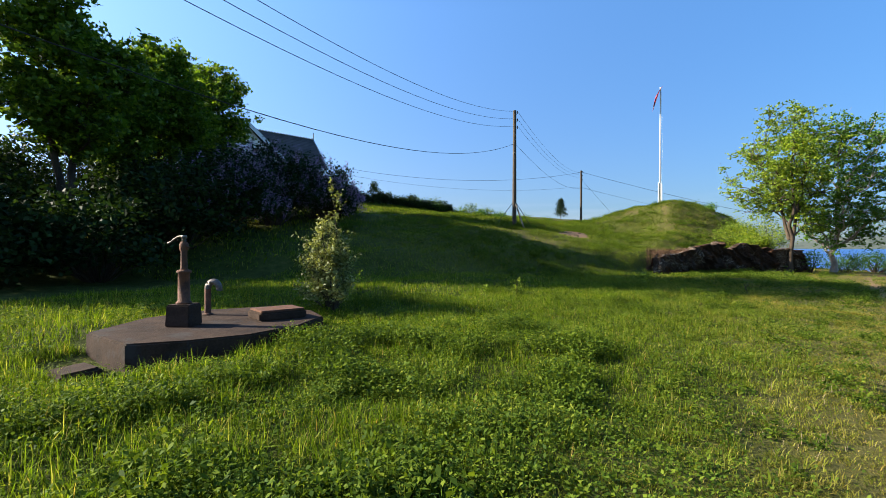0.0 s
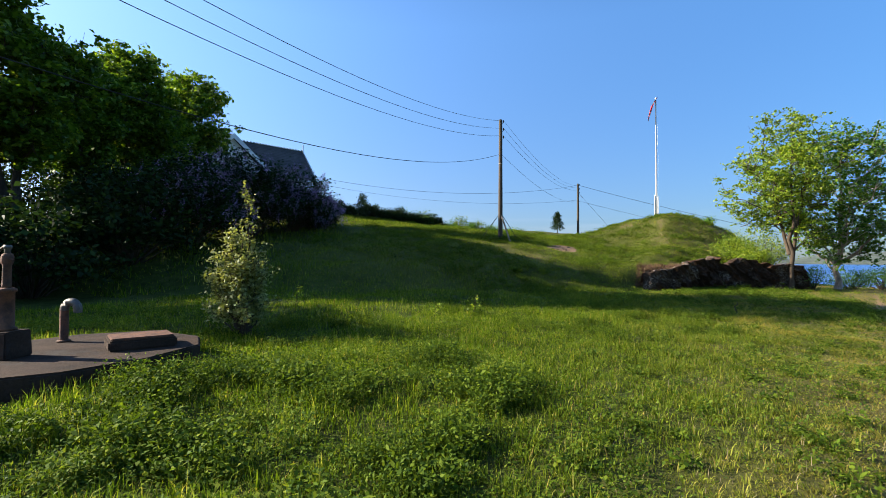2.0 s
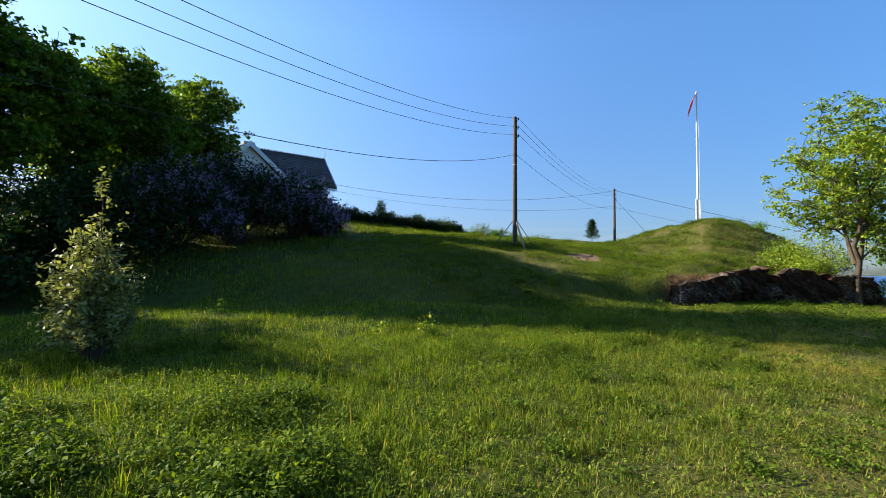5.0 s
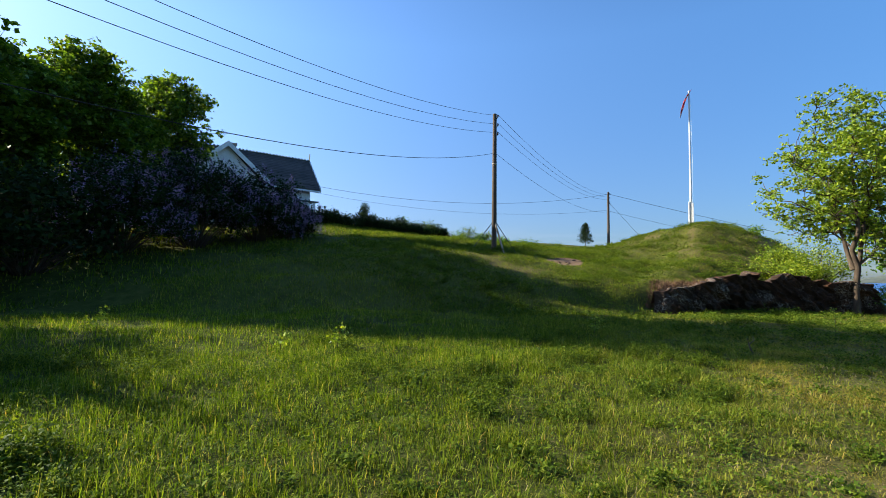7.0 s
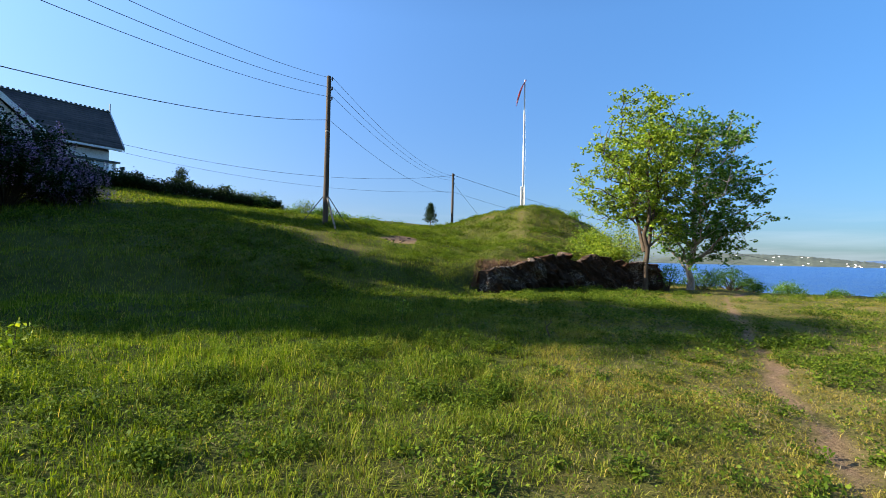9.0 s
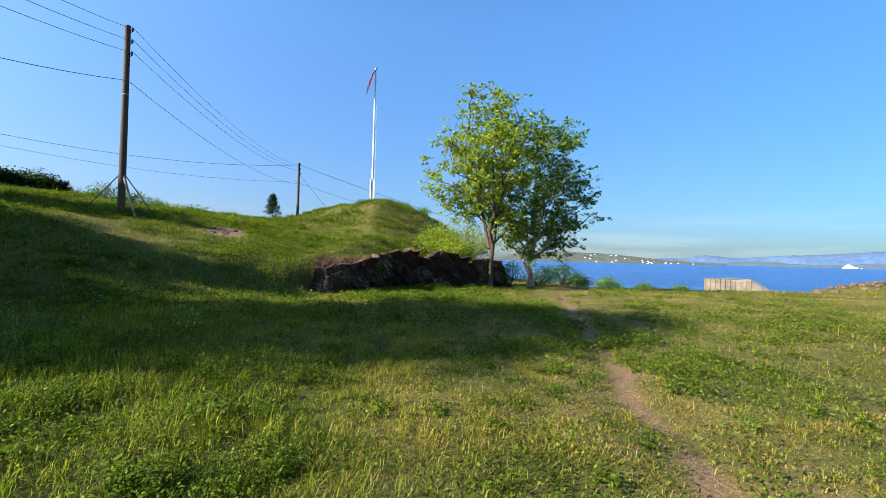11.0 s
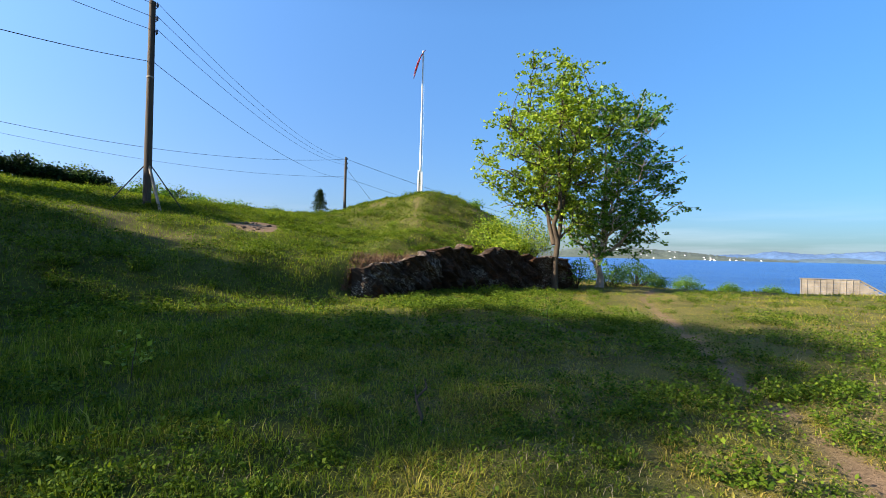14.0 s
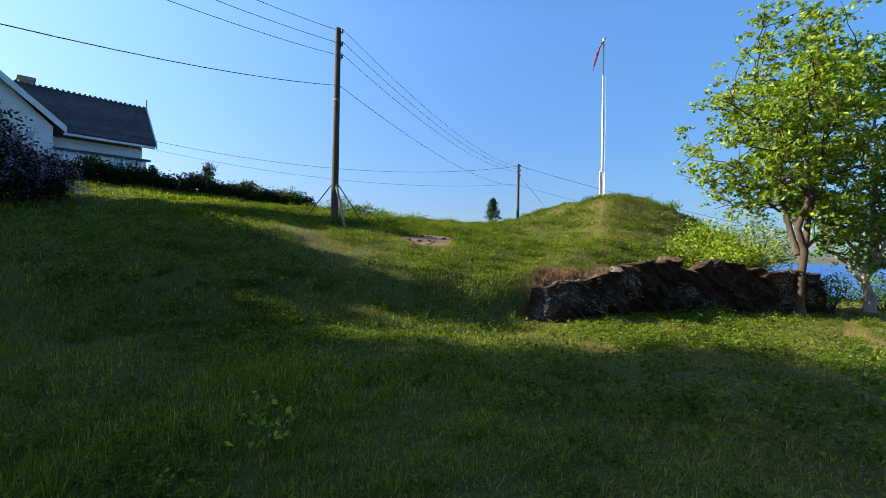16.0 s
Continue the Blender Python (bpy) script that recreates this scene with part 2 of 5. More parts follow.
RED = surface("red cloth", (0.50, 0.025, 0.03), (0.62, 0.04, 0.045), 6.0, 60.0, 0.8, 0.2)
CLOTH_WHITE = surface("white cloth", (0.70, 0.70, 0.70), (0.82, 0.82, 0.82), 6.0, 60.0, 0.8, 0.2)
NAVY = surface("navy cloth", (0.012, 0.018, 0.09), (0.02, 0.03, 0.13), 6.0, 60.0, 0.8, 0.2)
# far ridge and far shore: distance haze is put into the base colours as blue
FAR_HAZE_BLUE = surface("far wooded ridge with haze tint", (0.045, 0.095, 0.19), (0.075, 0.135, 0.25), 0.004, 0.03, 1.0, 0.0)
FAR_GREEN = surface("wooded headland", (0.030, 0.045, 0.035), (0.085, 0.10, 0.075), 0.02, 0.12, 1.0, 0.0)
FAR_SHORE = surface("far shore with haze tint", (0.045, 0.08, 0.11), (0.08, 0.125, 0.15), 0.01, 0.06, 1.0, 0.0)
TURF = surface("dead brown turf", (0.07, 0.036, 0.018), (0.20, 0.105, 0.05), 3.0, 40.0, 0.95, 0.3)
STRAW = surface("dead stems", (0.20, 0.145, 0.075), (0.36, 0.28, 0.15), 6.0, 50.0, 0.9, 0.2)
for dull in (CONCRETE, ROCK, STONE, BARK, PALE_BARK, POLE_WOOD):
    dull.node_tree.nodes["Principled BSDF"].inputs["Specular IOR Level"].default_value = 0.15


def glass_material():
    m, n, l, b = nodes_of("window glass")
    b.inputs["Base Color"].default_value = (0.75, 0.82, 0.86, 1)
    b.inputs["Roughness"].default_value = 0.04
    b.inputs["Transmission Weight"].default_value = 0.6
    return m


GLASS = glass_material()

# ---- mesh helpers ----


def mesh_object(name, bm, material, parent=None, label=""):
    me = bpy.data.meshes.new(name)
    bm.to_mesh(me)
    bm.free()
    me.materials.append(material)
    ob = new(name, me)
    ob.parent = parent
    if label:
        tagged(ob, label)
    return ob


def part(name, bm, material, parent, label=""):
    return mesh_object(name, bm, material, parent, label)


def empty(name, x, y, z, label, category, group=""):
    ob = new(name)
    ob.empty_display_size = 0.2
    ob.location = (x, y, z)
    return tagged(ob, label, category, group)


def raw_mesh(name, verts, quads, tris, material, smooth=False):
    """A mesh object out of arrays of corners, four-sided and three-sided faces."""
    me = bpy.data.meshes.new(name)
    verts = np.asarray(verts, np.float32)
    quads = np.asarray(quads, np.int32).reshape(-1, 4)
    tris = np.asarray(tris, np.int32).reshape(-1, 3)
    me.vertices.add(len(verts))
    me.vertices.foreach_set("co", verts.ravel())
    loops = np.concatenate([quads.ravel(), tris.ravel()])
    me.loops.add(len(loops))
    me.loops.foreach_set("vertex_index", loops)
    starts = np.concatenate([np.arange(len(quads)) * 4, len(quads) * 4 + np.arange(len(tris)) * 3])
    me.polygons.add(len(starts))
    me.polygons.foreach_set("loop_start", starts.astype(np.int32))
    me.update(calc_edges=True)
    if smooth:
        me.polygons.foreach_set("use_smooth", np.ones(len(starts), bool))
    me.materials.append(material)
    return new(name, me)


def box(bm, x0, x1, y0, y1, z0, z1, m=None, bevel=0.0):
    g = bmesh.ops.create_cube(bm, size=1.0)
    mm = Matrix.Translation(((x0 + x1) / 2, (y0 + y1) / 2, (z0 + z1) / 2)) @ Matrix.Diagonal((x1 - x0, y1 - y0, z1 - z0, 1))
    bmesh.ops.transform(bm, matrix=(m @ mm) if m else mm, verts=g["verts"])
    if bevel:
        edges = {e for v in g["verts"] for e in v.link_edges}
        bmesh.ops.bevel(bm, geom=list(edges), offset=bevel, segments=2, affect="EDGES")
    return bm


def prism(bm, outline, z0, z1):
    """A slab over an outline of (x, y) corners, counter-clockwise."""
    low = [bm.verts.new((x, y, z0)) for x, y in outline]
    top = [bm.verts.new((x, y, z1)) for x, y in outline]
    bm.faces.new(top)
    bm.faces.new(low[::-1])
    for i in range(len(outline)):
        j = (i + 1) % len(outline)
        bm.faces.new((low[i], low[j], top[j], top[i]))
    return bm


def tube_arrays(points, radii, sides=6):
    """Corners and four-sided faces of a tapered tube along points."""
    pts = np.asarray(points, float)
    rad = np.broadcast_to(np.asarray(radii, float), (len(pts),))
    way = np.gradient(pts, axis=0)
    way /= np.linalg.norm(way, axis=1)[:, None] + 1e-9
    ref = np.where(np.abs(way[:, 2:3]) > 0.8, np.array([[1.0, 0, 0]]), np.array([[0, 0, 1.0]]))
    a = np.cross(way, ref)
    a /= np.linalg.norm(a, axis=1)[:, None] + 1e-9
    b = np.cross(way, a)
    ang = np.arange(sides) * 2 * np.pi / sides
    ring = pts[:, None] + rad[:, None, None] * (np.cos(ang)[None, :, None] * a[:, None] + np.sin(ang)[None, :, None] * b[:, None])
    i, j = np.meshgrid(np.arange(len(pts) - 1), np.arange(sides), indexing="ij")
    k = (j + 1) % sides
    q = np.stack([i * sides + j, i * sides + k, (i + 1) * sides + k, (i + 1) * sides + j], -1).reshape(-1, 4)
    return ring.reshape(-1, 3), q


def tubes(name, runs, material, parent=None, label=""):
    """One mesh of several tubes; runs: (points, radii, sides)."""
    vs, qs, at = [], [], 0
    for points, radii, sides in runs:
        v, q = tube_arrays(points, radii, sides)
        vs.append(v), qs.append(q + at)
        at += len(v)
    ob = raw_mesh(name, np.concatenate(vs), np.concatenate(qs), [], material, True)
    ob.parent = parent
    if label:
        tagged(ob, label)
    return ob


def lathe(bm, profile, x, y, sides=20):
    """A turned body about an upright axis; profile of (radius, z)."""
    rings = []
    for r, z in profile:
        rings.append([bm.verts.new((x + r * math.cos(2 * math.pi * i / sides), y + r * math.sin(2 * math.pi * i / sides), z)) for i in range(sides)])
    for lo, hi in zip(rings, rings[1:]):
        for i in range(sides):
            j = (i + 1) % sides
            bm.faces.new((lo[i], lo[j], hi[j], hi[i]))
    bm.faces.new(rings[-1])
    bm.faces.new(rings[0][::-1])
    for f in bm.faces:
        f.smooth = True
    return bm


def leaf_arrays(centres, length, width, gen, droop=0.3, up=0.5):
    """Pointed leaves folded along the midrib, turned at random round their centres."""
    n = len(centres)
    ln = length * gen.uniform(0.6, 1.25, n)[:, None]
    wd = width * gen.uniform(0.6, 1.25, n)[:, None]
    az = gen.uniform(0, 2 * np.pi, n)
    tilt = gen.normal(-droop, 0.5, n)
    d = np.stack([np.cos(az) * np.cos(tilt), np.sin(az) * np.cos(tilt), np.sin(tilt)], 1)
    nrm = gen.normal(0, 0.7, (n, 3)) + np.array([0, 0, up * 2])
    s = np.cross(d, nrm)
    s /= np.linalg.norm(s, axis=1)[:, None] + 1e-9
    nn = np.cross(s, d)
    c = np.asarray(centres)
    base, tip = c - d * ln * 0.5, c + d * ln * 0.5
    mid = c + d * ln * 0.05
    left, right = mid + s * wd * 0.5 + nn * wd * 0.18, mid - s * wd * 0.5 + nn * wd * 0.18
    v = np.stack([base, right, tip, left], 1).reshape(-1, 3)
    q = np.arange(n * 4).reshape(-1, 4)
    return v, q


def leaves(name, centres, length, width, material, gen, parent=None, label="", droop=0.3, up=0.5):
    v, q = leaf_arrays(centres, length, width, gen, droop, up)
    ob = raw_mesh(name, v, q, [], material)
    ob.parent = parent
    tagged(ob, label, kind="stuff")
    return ob


def value_noise(x, y, size, seed):
    x, y = np.asarray(x, float) / size, np.asarray(y, float) / size
    i, j = np.floor(x).astype(np.int64), np.floor(y).astype(np.int64)
    u, v = x - i, y - j
    u, v = u * u * (3 - 2 * u), v * v * (3 - 2 * v)

    def h(a, b):
        k = (a * 374761393 + b * 668265263 + seed * 1274126177) & 0x7FFFFFFF
        k = ((k ^ (k >> 13)) * 1274126177) & 0x7FFFFFFF
        return ((k ^ (k >> 16)) & 0xFFFF) / 65535.0

    return (h(i, j) * (1 - u) + h(i + 1, j) * u) * (1 - v) + (h(i, j + 1) * (1 - u) + h(i + 1, j + 1) * u) * v


def smooth(a, b, x):
    t = np.clip((np.asarray(x, float) - a) / (b - a), 0, 1)
    return t * t * (3 - 2 * t)


# ---- the lie of the land ----
FOOT = [(-90, -60), (-34, -4), (-16, 11.5), (-8, 18), (-1.2, 25.2), (2.4, 29.6), (6.0, 32.8), (7.6, 42), (6.5, 60), (-6, 95)]
TRACK = [(-1.5, -10), (-0.6, -2), (0.7, 2.2), (1.9, 5.2), (4.53, 12.42), (4.93, 13.88), (4.98, 14.52), (5.21, 15.67), (5.39, 15.8), (6.1, 18.94), (8.0, 26), (9.2, 30), (11.5, 35), (16, 41), (24, 45)]
SEA = -3.0


def from_line(x, y, line):
    """Distance from a line of corners, and the side: positive to its left."""
    best, side = np.full(np.shape(x), 1e9), np.ones(np.shape(x))
    for (ax, ay), (bx, by) in zip(line, line[1:]):
        dx, dy = bx - ax, by - ay
        u = np.clip(((x - ax) * dx + (y - ay) * dy) / (dx * dx + dy * dy), 0, 1)
        px, py = x - ax - u * dx, y - ay - u * dy
        d = np.hypot(px, py)
        s = np.where(dx * (y - ay) - dy * (x - ax) > 0, 1.0, -1.0)
        side = np.where(d < best - 1e-9, s, side)
        best = np.minimum(best, d)
    return best * side


def bump(x, y, cx, cy, r, h, ry=None):
    return h * np.exp(-(((x - cx) / r) ** 2 + ((y - cy) / (ry or r)) ** 2))


def land(x, y):
    """Height of the ground."""
    x, y = np.asarray(x, float), np.asarray(y, float)
    z = 0.06 - 0.03 * np.clip(x, -9, 6) + 0.012 * np.clip(y - 8, 0, 14) * (x < 40)
    d = from_line(x, y, FOOT)
    steep = smooth(-2.0, 1.0, x)
    soft = np.clip(d + 2.0 * (1 - steep), 0, None)
    z += 5.6 * (1 - np.exp(-soft / (16 + 2 * (1 - steep)))) * smooth(0, 3, soft)
    z += 1.05 * steep * smooth(-0.05, 0.5, d)
    z += 2.0 * np.exp(-(np.hypot(x - 0.6, y - 43.5) / 6.0) ** 4) * smooth(0, 3, d)
    z += bump(x, y, -27, 32, 7.5, 1.05)
    z += 1.1 * smooth(50, 62, y) * smooth(0, 10, d)
    z -= 0.9 * smooth(0, 14, -d) * smooth(33, 44, y) * smooth(4, 12, x)
    z -= 6.5 * smooth(0, 9, y + 0.25 * x - 53.0) * smooth(0, 8, -d)
    z -= 9.0 * smooth(70, 90, y)
    z += bump(x, y, 38, 41, 6.5, 1.25, 3.5) - bump(x, y, -12.5, 46, 7, 1.4) - bump(x, y, -5.9, 3.0, 1.2, 0.2)
    r = np.abs(from_line(x, y, TRACK))
    z -= 0.05 * np.exp(-(r / 0.28) ** 2)
    near = np.clip(1 - np.hypot(x, y - 20) / 90, 0, 1)
    z += near * (0.16 * (value_noise(x, y, 2.3, 3) - 0.5) + (0.08 + 0.05 * smooth(9, 15, y)) * (value_noise(x, y, 0.75, 5) - 0.5) + 0.30 * (value_noise(x, y, 1.7, 7) - 0.5) * smooth(-1, 3, d) + 0.25 * (value_noise(x, y, 6.5, 9) - 0.5) * smooth(0, 6, d))
    return z


def ground_at(x, y):
    return float(land(x, y))


def wear_at(x, y):
    """Bare earth: the trodden line and some scuffed patches."""
    r = np.abs(from_line(x, y, TRACK)) + 0.20 * (value_noise(x, y, 0.5, 21) - 0.5)
    w = 1 - smooth(0.05, 0.17, r)
    w *= 0.6 + 0.4 * smooth(0.25, 0.5, value_noise(x, y, 1.7, 23))
    w *= 0.4 + 0.6 * smooth(7, 12, y)
    bare = np.hypot((x + 5.0) / 1.0, (y - 29.3) / 1.6) + 0.5 * (value_noise(x, y, 0.8, 41) - 0.5)
    w = np.maximum(w, 1 - smooth(0.7, 1.0, bare))
    bank = np.hypot((x + 6.8) / 3.4, (y - 25.6) / 1.2) + 0.9 * (value_noise(x, y, 1.1, 43) - 0.5)
    w = np.maximum(w, 0.32 * (1 - smooth(0.4, 1.0, bank)))
    d = from_line(x, y, FOOT)
    lip = smooth(0.0, 0.3, d) * (1 - smooth(0.6, 1.4, d + 1.2 * (value_noise(x, y, 0.7, 45) - 0.5))) * smooth(-1.0, -0.3, x) * (x < 7)
    knoll = np.exp(-(((x - 1.5) / 5) ** 2 + ((y - 41) / 5.5) ** 2) ** 2) * smooth(0.52, 0.70, value_noise(x, y, 1.1, 47) * 0.5 + value_noise(x, y, 0.35, 48) * 0.5)
    scuff = smooth(0.62, 0.80, value_noise(x, y, 0.7, 31) * 0.35 + value_noise(x, y, 0.17, 33) * 0.65) * smooth(0, 4, x) * smooth(3, 8, y) * 0.3
    return np.maximum.reduce([w, 0.8 * lip, 0.6 * knoll, scuff])

# ---- ground, sea and far shores ----


def spaced(lo, hi, fine_lo, fine_hi, step, growth=1.16):
    """Grid lines: even in the middle, wider and wider outside."""
    a = list(np.arange(fine_lo, fine_hi + step / 2, step))
    s = step
    while a[-1] < hi:
        s *= growth
        a.append(min(hi, a[-1] + s))
    s = step
    while a[0] > lo:
        s *= growth
        a.insert(0, max(lo, a[0] - s))
    return np.array(a)


gx, gy = spaced(-4800, 4800, -13, 14, 0.2), spaced(-4800, 4800, -3, 34, 0.2)
GX, GY = np.meshgrid(gx, gy, indexing="ij")
GZ = land(GX, GY)
ix, iy = np.meshgrid(np.arange(len(gx) - 1), np.arange(len(gy) - 1), indexing="ij")
k = ix * len(gy) + iy
ground = raw_mesh("ground", np.stack([GX, GY, GZ], -1).reshape(-1, 3), np.stack([k, k + len(gy), k + len(gy) + 1, k + 1], -1).reshape(-1, 4), [], SOIL, True)
wear = ground.data.attributes.new("wear", "FLOAT", "POINT")
wear.data.foreach_set("value", wear_at(GX, GY).astype(np.float32).ravel())
tagged(ground, "uneven meadow ground of soil, moss and thatch rising to a knoll", "ground", kind="structure")

sx, sy = spaced(-4700, 4700, -60, 160, 20), spaced(20, 4700, 40, 200, 20)
SX, SY = np.meshgrid(sx, sy, indexing="ij")
ix, iy = np.meshgrid(np.arange(len(sx) - 1), np.arange(len(sy) - 1), indexing="ij")
k = ix * len(sy) + iy
water = raw_mesh("water", np.stack([SX, SY, np.full(SX.shape, SEA)], -1).reshape(-1, 3), np.stack([k, k + len(sy), k + len(sy) + 1, k + 1], -1).reshape(-1, 4), [], WATER)
tagged(water, "wind-rippled deep blue fjord water", "water", kind="structure")


def far_ridge(name, dist, start, stop, profile, material, label, depth=300, seed=1):
    """A long hill over bearings (degrees from +y towards +x): rises from the water to a crest and falls behind it."""
    n = 240
    a = np.linspace(start, stop, n)
    h = profile(a) * dist + (value_noise(a * 6, a * 0, 1.0, seed) + 0.6 * value_noise(a * 17, a * 0, 1.0, seed + 3) - 0.8) * 0.0016 * dist
    h = np.maximum(h, 0.5)
    rows = []
    for u, w in ((0, 0.0), (0.15, 0.25), (0.4, 0.62), (0.7, 0.9), (1.0, 1.0), (1.6, 0.0)):
        r = dist + depth * u
        rows.append(np.stack([r * np.sin(np.radians(a)), r * np.cos(np.radians(a)), SEA - 0.3 + h * w], 1))
    v = np.concatenate(rows)
    i, j = np.meshgrid(np.arange(len(rows) - 1), np.arange(n - 1), indexing="ij")
    q = np.stack([i * n + j, i * n + j + 1, (i + 1) * n + j + 1, (i + 1) * n + j], -1).reshape(-1, 4)
    return tagged(raw_mesh(name, v, q, [], material, True), label, "hill", kind="structure")


def headland_profile(a):
    return 0.003 + 0.019 * smooth(8, 15, a) * (1 - smooth(20, 34.5, a))


def mountain_profile(a):
    hump = lambda c, w, h: h * np.exp(-((a - c) / w) ** 2)
    return 0.007 + hump(33, 2.2, 0.010) + hump(40, 5, 0.010) + hump(50, 7, 0.024) + hump(64, 9, 0.018) + hump(29, 1.5, 0.004)


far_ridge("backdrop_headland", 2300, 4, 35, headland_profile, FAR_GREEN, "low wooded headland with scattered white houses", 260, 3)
far_ridge("backdrop_shore", 3600, 30, 85, lambda a: 0.0065 + 0.002 * np.sin(a * 0.7), FAR_SHORE, "low green shore across the water with haze in its colour", 200, 8)
far_ridge("backdrop_mountains", 4300, 24, 85, mountain_profile, FAR_HAZE_BLUE, "long wooded hills across the fjord, tinted blue for haze", 280, 5)


def far_house(width, depth, height):
    bm = bmesh.new()
    box(bm, -width / 2, width / 2, -depth / 2, depth / 2, 0, height)
    ob = mesh_object("far_house", bm, WHITE)
    bm = bmesh.new()
    w, d = width / 2 + 0.4, depth / 2 + 0.4
    c = [bm.verts.new(p) for p in ((-w, -d, height), (w, -d, height), (w, d, height), (-w, d, height), (-w, 0, height + depth * 0.4), (w, 0, height + depth * 0.4))]
    for f in ((0, 1, 5, 4), (2, 3, 4, 5), (0, 4, 3), (1, 2, 5), (0, 3, 2, 1)):
        bm.faces.new([c[i] for i in f])
    part("roof", bm, TILE, ob, "dark pitched roof")
    return tagged(ob, "small white villa with a dark roof on the far shore", "house", "far villas")


villa = far_house(6.5, 5, 3.0)
gen = np.random.default_rng(5)
for i in range(24):
    a = gen.uniform(18, 32)
    u = gen.uniform(0.02, 0.65) * (1 if a < 27 else 0.4)
    d = 2300 + 260 * u
    z = SEA + float(headland_profile(np.array(a))) * 2300 * np.interp(u, (0, 0.15, 0.4, 0.7), (0, 0.25, 0.62, 0.9)) - 1
    m = pose(d * math.sin(radians(a)), d * math.cos(radians(a)), z, 0, 0, gen.uniform(-40, 20) - a)
    if i == 0:
        villa.matrix_world = m
    else:
        copy_thing(villa, m)
for i in range(6):
    a = gen.uniform(38, 58)
    copy_thing(villa, pose(3590 * math.sin(radians(a)), 3590 * math.cos(radians(a)), SEA, 0, 0, -a))


def ferry():
    a, d = 44.8, 2900
    ob = empty("ferry", d * math.sin(radians(a)), d * math.cos(radians(a)), SEA, "white passenger ferry far out on the fjord", "ship")
    ob.rotation_euler[2] = radians(-a)
    bm = bmesh.new()
    prism(bm, [(-26, -6), (20, -6), (29, 0), (20, 6), (-26, 6)], 0, 6)
    part("hull", bm, WHITE, ob)
    bm = bmesh.new()
    box(bm, -22, 14, -5, 5, 6, 11)
    box(bm, -16, 8, -4, 4, 11, 15)
    part("superstructure", bm, WHITE, ob)
    bm = bmesh.new()
    box(bm, -8, -3, -1.5, 1.5, 15, 21)
    part("funnel", bm, WHITE, ob)


ferry()

# ---- the well: slab, pump, pipe, hatch ----
SLAB_TOP = 0.42


